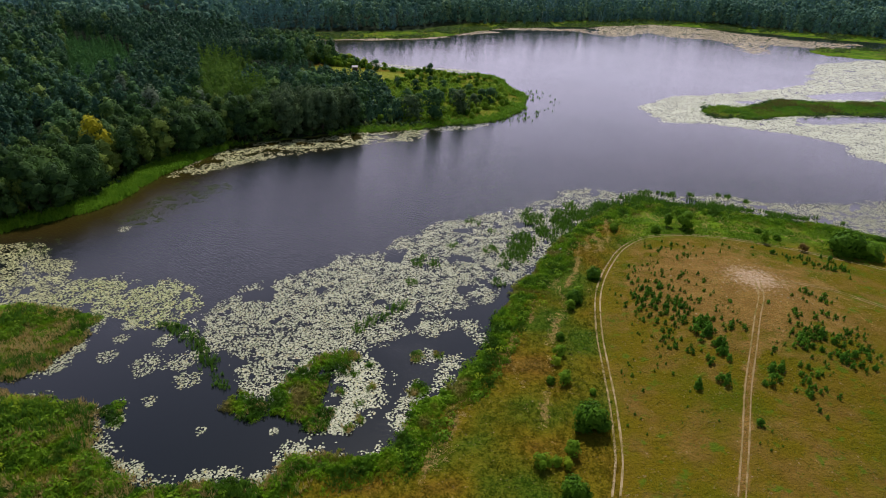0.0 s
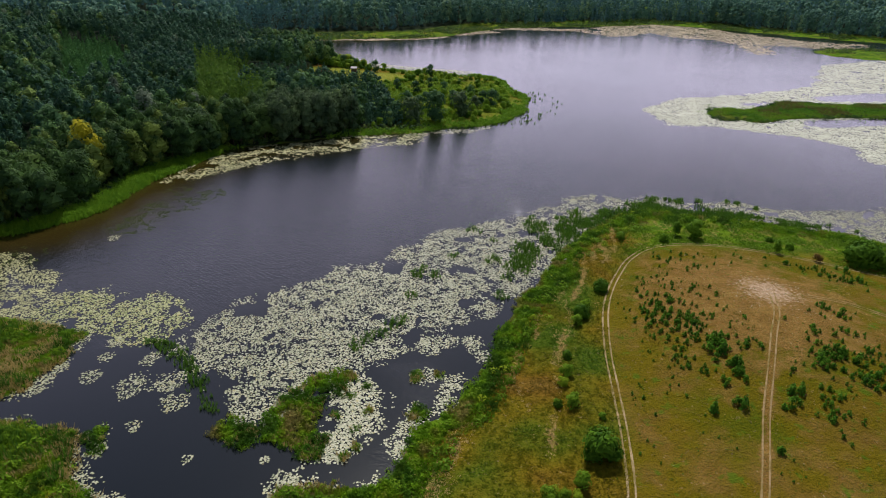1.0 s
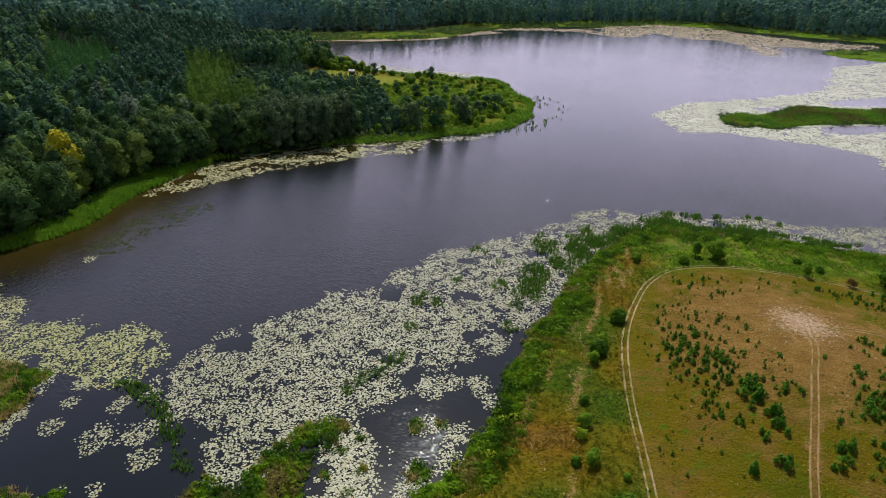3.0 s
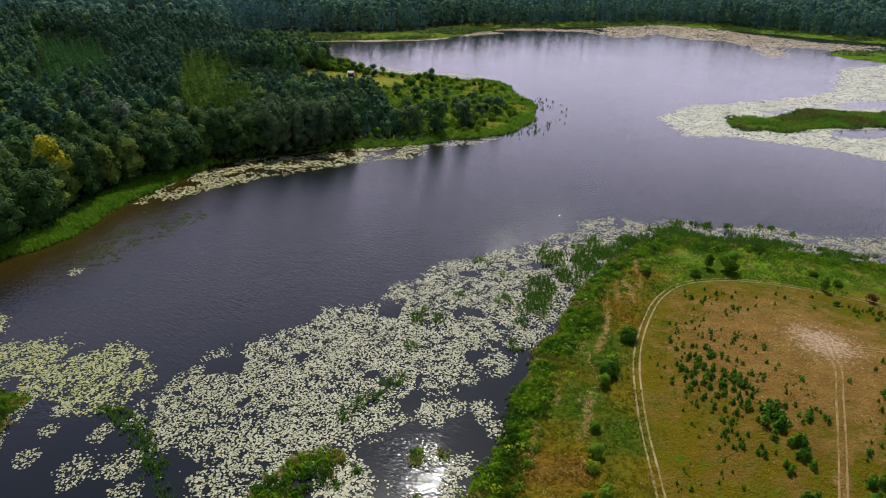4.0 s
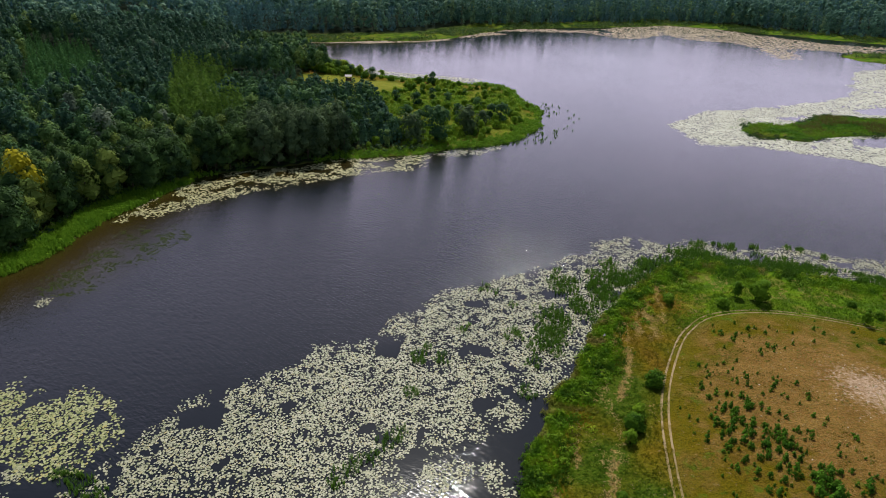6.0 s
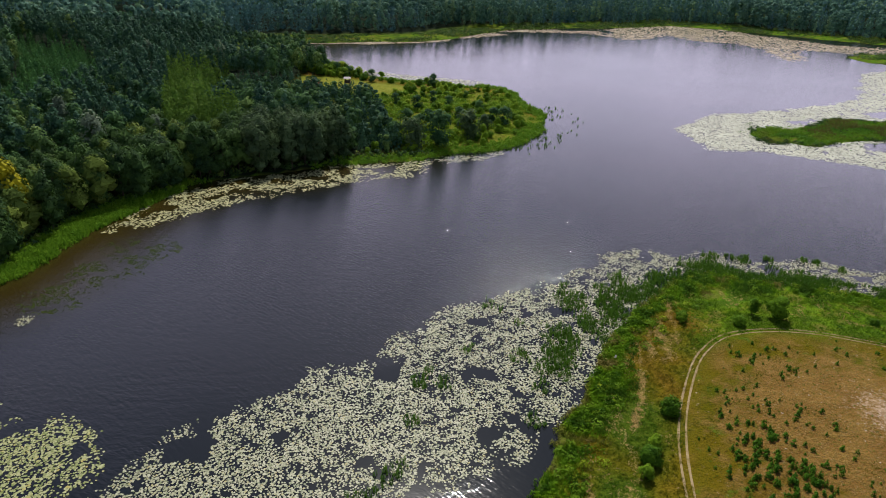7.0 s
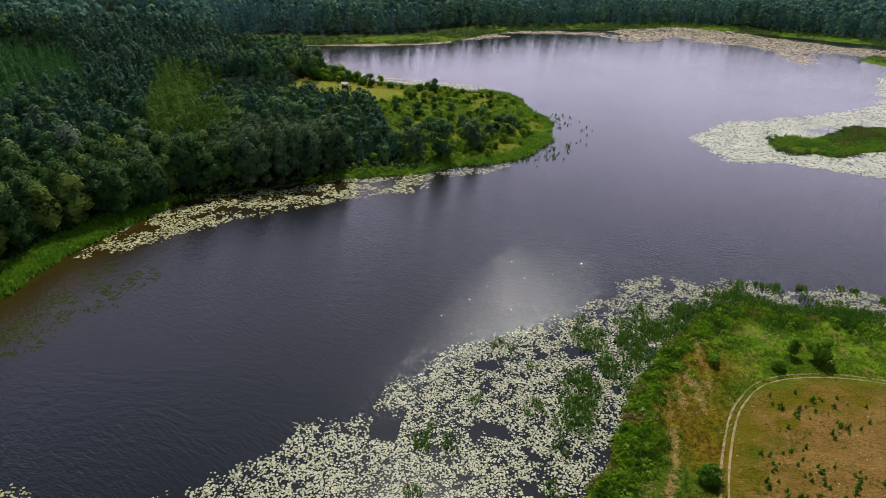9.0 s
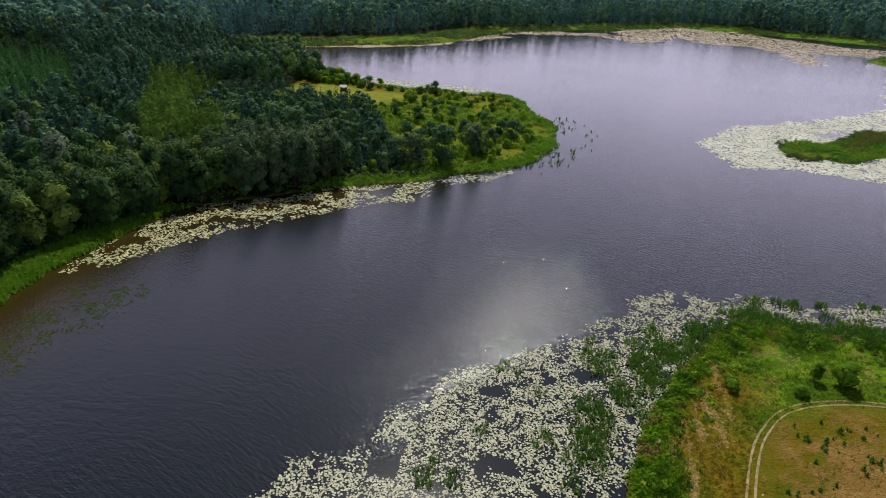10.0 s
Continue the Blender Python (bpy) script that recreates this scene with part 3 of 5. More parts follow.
def tiled(name, variants, x, y, z, size, mat, label, category, group="", tall=None, lean=0.0, parent=None):
    """ONE object of kind stuff: the variants (verts, faces) set down at many places, turned and scaled."""
    vs, fs, tones, base = [], [], [], 0
    which = rng.integers(0, len(variants), len(x))
    for k, (v, f) in enumerate(variants):
        at = np.flatnonzero(which == k)
        if not len(at):
            continue
        a = rng.uniform(0, 2 * np.pi, len(at))
        c, s = np.cos(a)[:, None], np.sin(a)[:, None]
        sc = size[at][:, None]
        up = sc if tall is None else tall[at][:, None]
        px, py, pz = v[None, :, 0] * sc, v[None, :, 1] * sc, v[None, :, 2] * up
        X, Y = px * c - py * s, px * s + py * c
        if lean:
            X = X + pz * rng.normal(0, lean, len(at))[:, None]
            Y = Y + pz * rng.normal(0, lean, len(at))[:, None]
        vs.append(np.stack([X + x[at][:, None], Y + y[at][:, None], pz + z[at][:, None]], 2).reshape(-1, 3))
        fs.append((f[None] + (base + np.arange(len(at)) * len(v))[:, None, None]).reshape(-1, f.shape[1]))
        tones.append(np.repeat(rng.random(len(at)), len(v)))
        base += len(at) * len(v)
    ob = mesh_object(name, np.concatenate(vs), np.concatenate(fs), mat, parent, attrs={"tone": np.concatenate(tones)})
    return tagged(ob, label, category, group, "stuff")


# ---- plant shapes, as arrays ----


def leaves(centres, normals, size):
    """Triangles of about that size at the centres, facing the normals."""
    n = len(centres)
    nn = normals / np.maximum(np.linalg.norm(normals, axis=1, keepdims=True), 1e-6)
    r = rng.normal(size=(n, 3))
    u = np.cross(nn, r)
    u /= np.maximum(np.linalg.norm(u, axis=1, keepdims=True), 1e-6)
    w = np.cross(nn, u)
    s = (np.ones(n) * size * rng.uniform(0.6, 1.25, n))[:, None]
    v = np.stack([centres + u * s, centres + (-0.5 * u + 0.8 * w) * s, centres + (-0.5 * u - 0.8 * w) * s], 1)
    return v.reshape(-1, 3), np.arange(3 * n).reshape(-1, 3)


def ball(n):
    d = rng.normal(size=(n, 3))
    return d / np.linalg.norm(d, axis=1, keepdims=True)


OCTA = np.array([(1, 0, 0), (-1, 0, 0), (0, 1, 0), (0, -1, 0), (0, 0, 1), (0, 0, -1)], float)
OCTA_F = np.array([(0, 2, 4), (2, 1, 4), (1, 3, 4), (3, 0, 4), (2, 0, 5), (1, 2, 5), (3, 1, 5), (0, 3, 5)])


def broad_crown(lobes, per, tall, wide, foot, leaf, flat=1.0, blockers=3):
    """A crown of leafy lobes over a bare foot, some with an unseen core added to block sunlight."""
    hv = []
    cs, ns = [], []
    mid = (tall + foot) / 2
    for k in range(lobes):
        d = ball(1)[0]
        f = 0.35 + 0.5 * rng.random()
        c = np.array([d[0] * wide / 2 * f, d[1] * wide / 2 * f, mid + d[2] * (tall - foot) / 2 * 0.72])
        if k == 0:
            c = np.array([0, 0, tall - wide * 0.22])
        r = wide * rng.uniform(0.20, 0.30)
        if k < blockers:
            hv.append(c + OCTA * r * 0.9)
        b = ball(per)
        b[:, 2] = np.where(b[:, 2] < -0.35, -b[:, 2], b[:, 2])
        at = c + b * r * rng.uniform(0.8, 1.1, (per, 1)) * np.array([1, 1, flat])
        out = (at - np.array([0, 0, mid])) / np.array([wide / 2, wide / 2, (tall - foot) / 2])
        cs.append(at)
        ns.append(0.5 * b + 0.7 * out / np.maximum(np.linalg.norm(out, axis=1, keepdims=True), 1e-6) + rng.normal(0, 0.15, (per, 3)))
    v, f = leaves(np.concatenate(cs), np.concatenate(ns), leaf)
    if hv:
        f = np.concatenate([f] + [OCTA_F + len(v) + 6 * k for k in range(len(hv))])
        v = np.concatenate([v] + hv)
    return v, f


def tuft(blades, wide, tall, breadth, spread=0.55):
    """Blades that fan out from a foot."""
    vs = []
    for _ in range(blades):
        a, r = rng.uniform(0, 2 * np.pi), wide * math.sqrt(rng.random())
        ca, sa2 = math.cos(a), math.sin(a)
        h = tall * rng.uniform(0.6, 1.15)
        o = spread * h * rng.uniform(0.5, 1.3)
        vs += [(ca * r + sa2 * breadth, sa2 * r - ca * breadth, 0), (ca * (r + o) , sa2 * (r + o), h), (ca * r - sa2 * breadth, sa2 * r + ca * breadth, 0)]
    v = np.array(vs)
    return v, np.arange(len(v)).reshape(-1, 3)


def herb(n, wide, tall, leaf):
    """A low leafy dome."""
    b = ball(n)
    b[:, 2] = np.abs(b[:, 2]) * 0.9 + 0.1
    return leaves(b * np.array([wide / 2, wide / 2, tall]) * rng.uniform(0.7, 1.05, (n, 1)), b + rng.normal(0, 0.35, (n, 3)), leaf)


def cone_leaf(n, tall, wide, foot, leaf):
    """A pointed crown of needle clumps."""
    f = 1 - np.sqrt(rng.random(n))
    a = rng.uniform(0, 2 * np.pi, n)
    r = wide / 2 * (1 - f) * rng.uniform(0.75, 1.1, n) + 0.03 * wide
    c = np.stack([np.cos(a) * r, np.sin(a) * r, foot + (tall - foot) * f], 1)
    nn = np.stack([np.cos(a), np.sin(a), np.full(n, 0.6)], 1) + rng.normal(0, 0.2, (n, 3))
    v, fc = leaves(c, nn, leaf)
    return v, fc


def pad(n=6):
    a = np.sort(np.arange(n) * 2 * np.pi / n + rng.uniform(-0.3, 0.3, n))
    r = rng.uniform(0.36, 0.56, n)
    v = np.stack([np.cos(a) * r, np.sin(a) * r * rng.uniform(0.75, 1), rng.uniform(0.0, 0.05, n)], 1)
    return v, np.arange(n)[None]


def trunk_mesh(tall, thick, limbs=4):
    bm = bmesh.new()

    def stick(a, b, r0, r1, k=6):
        a, b = Vector(a), Vector(b)
        turn = (b - a).to_track_quat("Z", "Y")
        low = [bm.verts.new(a + turn @ Vector((r0 * math.cos(2 * math.pi * j / k), r0 * math.sin(2 * math.pi * j / k), 0))) for j in range(k)]
        top = [bm.verts.new(b + turn @ Vector((r1 * math.cos(2 * math.pi * j / k), r1 * math.sin(2 * math.pi * j / k), 0))) for j in range(k)]
        for j in range(k):
            bm.faces.new((low[j], low[(j + 1) % k], top[(j + 1) % k], top[j]))
        bm.faces.new(top)

    stick((0, 0, -0.4), (0.1, 0, tall * 0.55), thick, thick * 0.6)
    stick((0.1, 0, tall * 0.55), (0, 0.1, tall * 0.93), thick * 0.6, thick * 0.15)
    for k in range(limbs):
        a, z = rng.uniform(0, 6.28), tall * rng.uniform(0.35, 0.7)
        r = tall * 0.2
        stick((0, 0, z), (math.cos(a) * r, math.sin(a) * r, z + r * 0.8), thick * 0.35, thick * 0.08, 4)
    me = bpy.data.meshes.new("trunk")
    bm.to_mesh(me)
    bm.free()
    me.materials.append(M["bark"])
    return me


def plant(name, crown, mat, tall, thick, label, category, group, limbs=3):
    """A thing with a trunk and a crown, at the origin."""
    root = new(name)
    tagged(root, label, category, group)
    trunk = new("trunk", trunk_mesh(tall, thick, limbs))
    trunk.parent = root
    mesh_object("crown", crown[0], crown[1], mat, root)
    return root


def stand(models, x, y, size, sink=0.1):
    """Sets copies of the models down on the ground at the places given."""
    z = height(x, y)
    for k in range(len(x)):
        ob = models[int(rng.integers(0, len(models)))]
        m = copy_thing(ob, pose(x[k], y[k], z[k] - sink, 0, 0, rng.uniform(0, 360)))
        s = float(size[k])
        m.scale = (s * rng.uniform(0.9, 1.1), s * rng.uniform(0.9, 1.1), s)


def retire(models):
    for ob in models:
        for o in (*ob.children_recursive, ob):
            bpy.data.objects.remove(o)


# ---- dirt tracks ----


def smooth_line(pts, n=8):
    """Catmull-Rom through the points."""
    p = [np.array(q, float) for q in pts]
    p = [2 * p[0] - p[1]] + p + [2 * p[-1] - p[-2]]
    out = []
    for a, b, c, d in zip(p, p[1:], p[2:], p[3:]):
        for s in np.arange(n) / n:
            out.append(0.5 * (2 * b + (c - a) * s + (2 * a - 5 * b + 4 * c - d) * s * s + (3 * b - a - 3 * c + d) * s ** 3))
    return np.array(out + [p[-2]])


def dirt_track(name, pts, gauge, wide, label, mat="rut"):
    line = smooth_line(pts, 14)
    side = np.gradient(line, axis=0)
    side = np.stack([-side[:, 1], side[:, 0]], 1) / np.linalg.norm(side, axis=1, keepdims=True)
    root = tagged(new(name), label, "dirt track", kind="structure")
    for sign in (-1, 1):
        mid = line + side * sign * gauge / 2
        n = len(mid)
        w = wide * (0.55 + 0.9 * fbm(np.arange(n), np.zeros(n) + sign * 9 + gauge, 5, 2))
        off = [-1, -0.45, 0.45, 1]
        vs = np.stack([mid + side * (w * o / 2)[:, None] for o in off], 1)
        z = height(vs[..., 0], vs[..., 1]) + np.array([0.03, 0.07, 0.07, 0.03])
        v = np.concatenate([vs, z[..., None]], 2).reshape(-1, 3)
        a = (np.arange(n - 1)[:, None] * 4 + np.arange(3)[None]).ravel()
        mesh_object("rut", v, np.stack([a, a + 1, a + 5, a + 4], 1), M[mat], root, smooth=True)


dirt_track("track_1", TRACK, 1.38, 0.42, "pale two-rut dirt track round the field")
dirt_track("track_2", TRACK_UP, 1.3, 0.34, "worn brownish two-rut dirt track through young pines", "faint_rut")
dirt_track("track_3", TRACK_SIDE, 1.4, 0.40, "faint two-rut dirt track over the field", "faint_rut")

# ---- water plants ----
pads = [pad(6) for _ in range(10)]
round_pads = [pad(5) for _ in range(10)]


def mat_of(poly, per, seed, gap, edge=3.0, size=9):
    def keep(x, y):
        s = signed(x, y, poly)
        d, _ = dry(x, y)
        return step(-edge, edge * 0.6, s + (fbm(x, y, size, seed) - 0.5) * edge * 3) * step(gap - 0.06, gap + 0.06, fbm(x, y, size, seed + 5)) * (0.25 + 0.75 * (step(0.34, 0.48, fbm(x, y, 0.28 * size, seed + 9)) if size < 10 else 0.9)) * (d < 0.3)
    return scatter(box_of(poly, 8), per, keep)


def lay_pads(name, x, y, lo, hi, label, group, mat="pads"):
    size = rng.uniform(lo, hi, len(x))
    z = 0.012 + 0.03 * rng.random(len(x))
    tiled(name, round_pads if hi > 0.9 else pads, x, y, z, size, M[mat], label, "water lilies", group, tall=np.ones(len(x)) * 1.0)


lay_pads("water_lilies", *mat_of(MAIN_MAT, 8.8, 11, 0.31, 3.0, 7), 0.28, 0.60, "mat of pale green floating water lily pads", "lily mats")
lx, ly = mat_of(LEFT_MAT, 6.5, 21, 0.33, 3.0, 6)
ochre = lx + 10 * (fbm(lx, ly, 8, 97) - 0.5) < -106
lay_pads("water_lilies", lx[~ochre], ly[~ochre], 0.34, 0.72, "mat of yellow-green floating water lily pads", "lily mats", "green_pads")
lay_pads("water_lilies", lx[ochre], ly[ochre], 0.32, 0.66, "mat of yellowish floating water lily pads", "lily mats", "bank_pads")
lay_pads("water_lilies", *mat_of(BANK_MAT, 3.4, 31, 0.44, 2.5, 6), 0.5, 0.95, "mat of yellowish floating water lily pads", "lily mats", "bank_pads")
ix, iy = mat_of(ISLAND_MAT, 2.9, 41, 0.24, 4, 14)
shut = np.ones(len(ix), bool)
for pool in POOLS:
    shut &= signed(ix, iy, pool) + 5 * (fbm(ix, iy, 6, 43) - 0.5) < rng.uniform(-1, 3, len(ix))
shut &= (iy < 455) | (rng.random(len(ix)) < 0.3)
ix, iy = ix[shut], iy[shut]
for sel, lo, hi in ((iy < 455, 0.85, 1.4), (iy >= 455, 1.5, 2.4)):
    lay_pads("water_lilies", ix[sel], iy[sel], lo, hi, "pale sheet of water lilies round the island", "lily mats", "cream_pads")
lay_pads("water_lilies", *mat_of(FAR_MAT, 0.34, 51, 0.30, 8, 30), 1.6, 3.2, "pale straw-coloured lily mat along the far shore", "lily mats", "tan_pads")
lay_pads("water_lilies", *mat_of(FAR_LINE, 0.7, 58, 0.36, 3, 24), 1.4, 2.6, "pale straw-coloured lily line along the far reeds", "lily mats", "tan_pads")
lay_pads("water_lilies", *mat_of(PEN_MAT, 2.2, 59, 0.36, 2, 7), 0.5, 1.0, "pale lily pads among reeds off the peninsula", "lily mats")
lay_pads("water_lilies", *mat_of(BACK_MAT, 1.1, 56, 0.20, 2, 12), 1.0, 1.8, "pale band of water lilies behind the peninsula", "lily mats")

# ---- reeds and grass ----
reeds = [tuft(5, 0.45, 1.0, 0.13, 0.3) for _ in range(8)]
herbs = [herb(16, 1.0, 0.6, 0.15) for _ in range(8)]
grasses = [tuft(6, 0.3, 0.6, 0.10, 0.7) for _ in range(8)]


def grow(name, variants, bounds, per, keep, lo, hi, tlo, thi, mat, label, category, group="", on_water=False):
    x, y = scatter(bounds, per, keep)
    n = len(x)
    z = np.zeros(n) - 0.05 if on_water else np.maximum(height(x, y), -0.3) - 0.03
    tiled(name, variants, x, y, z, rng.uniform(lo, hi, n), mat, label, category, group, rng.uniform(tlo, thi, n), 0.12)


def shore(lo, hi, where):
    def keep(x, y):
        d, _ = dry(x, y)
        return step(lo - 1, lo + 1, d) * step(hi + 2, hi - 2, d) * where(x, y)
    return keep


def open_bank(x, y):
    """Less reed where the trees overhang the water."""
    return 1 - 0.8 * step(-112, -102, x) * step(278, 292, y)


everywhere = lambda x, y: np.ones(x.shape)  # noqa: E731
grow("reed_bed", reeds, (-175, 190, -95, 305), 2.4, shore(-0.5, 11, open_bank), 0.8, 1.4, 1.4, 2.4, M["reed"], "bright green reed bed along the wooded bank", "reeds")
grow("reed_bed", herbs, (-175, 190, -95, 305), 0.9, shore(-0.5, 11, open_bank), 1.4, 2.4, 2.0, 3.4, M["reed"], "leafy bright green growth among the reeds", "reeds")
grow("reed_bed", herbs, (-60, 310, 75, 525), 0.9, shore(-1, 9, lambda x, y: step(0.2, 0.45, fbm(x, y, 8, 64))), 1.4, 2.8, 1.6, 3.0, M["reed"], "bright green reeds round the peninsula", "reeds")
grow("reed_bed", herbs, (150, 370, 330, 440), 0.8, lambda x, y: step(-1, 2, signed(x, y, ISLAND)) * step(0.15, 0.4, fbm(x, y, 9, 65)), 1.6, 2.8, 1.2, 2.4, M["isle"], "green reeds and brownish sedge covering the island", "reeds")
grow("sedge", herbs, (-60, 75, 165, 240), 3.0, shore(-0.6, 5, lambda x, y: step(-45, -25, x) * step(0.36, 0.48, fbm(x, y, 4, 61)) * (1 - 0.9 * straw_at(x, y))), 0.9, 1.9, 1.2, 2.5, M["sedge"], "lush green herbs along the shore", "herbs")
grow("sedge", grasses, (-60, 75, 165, 240), 4.0, shore(0.5, 8, lambda x, y: step(-45, -25, x) * step(0.3, 0.6, fbm(x, y, 8, 62)) * (1 - 0.9 * straw_at(x, y))), 0.7, 1.5, 0.7, 1.5, M["sedge"], "lush green sedge along the shore", "sedge")
grow("meadow_grass", grasses, (-40, 75, 62, 240), 2.4, shore(4, 60, lambda x, y: step(-45, -25, x) * step(1.5, -1.5, signed(x, y, FIELD)) * step(0.10, 0.45, fbm(x, y, 7, 66)) * (1 - 0.9 * straw_at(x, y))), 0.7, 1.4, 0.25, 0.6, M["hay"], "tall uneven yellow-green meadow grass on the slope", "meadow grass")
grow("meadow_grass", grasses, (60, 180, 165, 240), 2.5, shore(6, 60, lambda x, y: step(1.5, -1.5, signed(x, y, FIELD)) * step(0.25, 0.55, fbm(x, y, 7, 66))), 0.7, 1.4, 0.35, 0.8, M["lush"], "green meadow grass above the shore", "meadow grass")
grow("field_grass", grasses, (30, 130, 78, 197), 1.1, lambda x, y: (signed(x, y, FIELD) > 0.8) * step(0.42, 0.62, fbm(x, y, 6, 67)) * (away(x, y, TRACK_UP, False) > 1.5), 0.4, 0.9, 0.2, 0.45, M["turf"], "short thin yellowish grass on the dry field", "field grass")
grow("field_weeds", herbs, (34, 78, 130, 198), 0.30, lambda x, y: (signed(x, y, FIELD) > 1.2) * (0.15 + 0.85 * step(0.46, 0.62, fbm(x, y, 7, 107))) * (away(x, y, TRACK_UP, False) > 1.4), 0.25, 0.8, 0.15, 0.45, M["weeds"], "low dark green weeds dotted over the dry field", "weeds")
grow("sedge", herbs, (-115, 75, -20, 150), 2.8, shore(-0.4, 40, lambda x, y: step(-30, -38, x) * step(0.25, 0.5, fbm(x, y, 5, 63))), 0.8, 1.7, 0.8, 1.8, M["sedge"], "lush green bog vegetation", "herbs")
grow("sedge", grasses, (-115, 75, -20, 150), 3.2, shore(-0.4, 40, lambda x, y: step(-30, -38, x)), 0.7, 1.4, 0.7, 1.5, M["sedge"], "green bog grass round the pond", "sedge")


grow("dry_grass", grasses, (-115, 75, -20, 150), 2.8, shore(0.3, 40, lambda x, y: step(-20, -32, x) * step(0.53, 0.60, fbm(x, y, 6, 99))), 0.9, 1.4, 1.4, 2.3, M["straw"], "straw-coloured dead sedge in the bog", "dry grass")
grow("bog_rushes", reeds, (-115, 75, -20, 150), 1.8, shore(0.8, 40, lambda x, y: step(-28, -38, x) * step(0.54, 0.60, fbm(x, y, 11, 104))), 0.9, 1.5, 1.4, 2.6, M["rush"], "dark green rushes in patches of the bog", "rushes")
mounds = [herb(64, 1.0, 0.5, 0.105) for _ in range(8)]
grow("bog_shrubs", mounds, (-115, 75, -20, 150), 0.30, shore(1.0, 40, lambda x, y: step(-28, -38, x) * step(0.48, 0.56, fbm(x, y, 9, 98))), 1.4, 3.6, 2.4, 4.6, M["shrub"], "bright green low shrubs in the bog", "shrubs")
grow("shore_shrubs", mounds, (-30, 90, 150, 238), 0.10, shore(0.5, 9, everywhere), 1.6, 3.6, 1.6, 2.8, M["shrub"], "bright green low shrubs along the shore", "shrubs")
grow("dry_grass", grasses, (-115, 75, -15, 150), 3.6, shore(-1.2, 2.4, lambda x, y: step(-15, -25, x) * step(0.4, 0.55, fbm(x, y, 7, 68))), 0.7, 1.2, 1.0, 1.9, M["straw"], "straw-coloured dead reeds along the pond's edge", "dry grass")
grow("dry_grass", grasses, (-20, 90, 155, 238), 2.6, shore(4, 20, lambda x, y: step(0.60, 0.68, fbm(x * 1.6, y * 0.55, 5, 69))), 0.5, 0.9, 0.25, 0.5, M["straw"], "dry straw-coloured grass in the meadow", "dry grass")


grow("far_reeds", herbs, (-180, 660, 480, 960), 0.17, shore(0, 40, lambda x, y: (y > 655) * step(0.3, 0.55, fbm(x, y, 30, 86))), 2.4, 5.0, 2.2, 4.4, M["far_reed"], "green reeds along the far shore", "reeds")
grow("dry_grass", grasses, (50, 110, 120, 196), 0.8, lambda x, y: (signed(x, y, FIELD) > 1.5) * step(0.5, 0.66, fbm(x, y, 8, 87)), 0.25, 0.5, 0.25, 0.5, M["straw"], "pale dry grass tufts on the sandy field", "dry grass")
grow("thicket", mounds, (-80, 345, 60, 520), 0.10, lambda x, y: (signed(x, y, MEADOW) > 2) * (dry(x, y)[0] > 8) * step(0.40, 0.52, fbm(x, y, 20, 88)) * ~((y > 456) & (x < -28)), 3.0, 6.0, 3.0, 5.5, M["meadow_bush"], "bright green thicket on the peninsula", "thicket")


def spots_keep(spots, seed, soft=0.5):
    """Ragged round patches, rows of (x, y, radius)."""

    def keep(x, y):
        best = np.zeros(x.shape)
        for px, py, r in spots:
            best = np.maximum(best, 1 - np.hypot(x - px, (y - py) * 0.8) / (1.35 * r))
        return step(0.0, soft, best + (fbm(x, y, 2.6, seed) - 0.5) * 0.9) * (best > 0.03)

    return keep


def spots_box(spots):
    return min(s[0] - 9 for s in spots), min(s[1] - 9 for s in spots), max(s[0] + 9 for s in spots), max(s[1] + 9 for s in spots)


SPOTS_LILY = [(-2.2, 127.5, 2.4), (3.2, 125.3, 2.7), (-4.9, 109.9, 3.4), (-8.6, 104.3, 2.4), (-16.9, 112.5, 4.1), (-20.5, 120.2, 3.4), (-19.3, 104.6, 3.4), (10.5, 135.8, 2.0), (8.1, 141.0, 2.7), (1.9, 142.2, 2.7), (-2.5, 139.3, 2.7), (-68.9, 123.1, 3.1), (-68.7, 119.5, 2.0), (-61.2, 123.8, 3.4), (-57.3, 116.9, 2.7), (-79.4, 125.5, 2.0), (-88.9, 121.8, 2.7), (-62.4, 109.2, 1.7), (-66.1, 102.8, 1.4), (-48.3, 100.4, 1.0), (-33.3, 100.3, 0.8), (-68.8, 132.6, 2.0), (-79.4, 132.7, 1.7), (-87.5, 128.0, 1.4), (-64.1, 135.3, 2.0), (-80.7, 138.7, 2.0)]
SPOTS_FRINGE = [(-28.9, 94.5, 2.5), (-18.8, 92.3, 1.9), (-24.4, 90.4, 1.9), (-43.9, 86.4, 2.5), (-39.2, 87.8, 2.5), (-60.9, 89.2, 1.9), (-57.5, 87.1, 2.5), (-109.5, 199.9, 1.9), (-96.0, 119.3, 3.1), (-106.4, 131.8, 3.1), (-98.1, 129.6, 2.5), (-32.7, 87.4, 1.9), (-12.4, 93.3, 1.6), (-6.4, 103.9, 1.9), (1.9, 118.7, 1.9), (-28.3, 86.1, 1.9)]
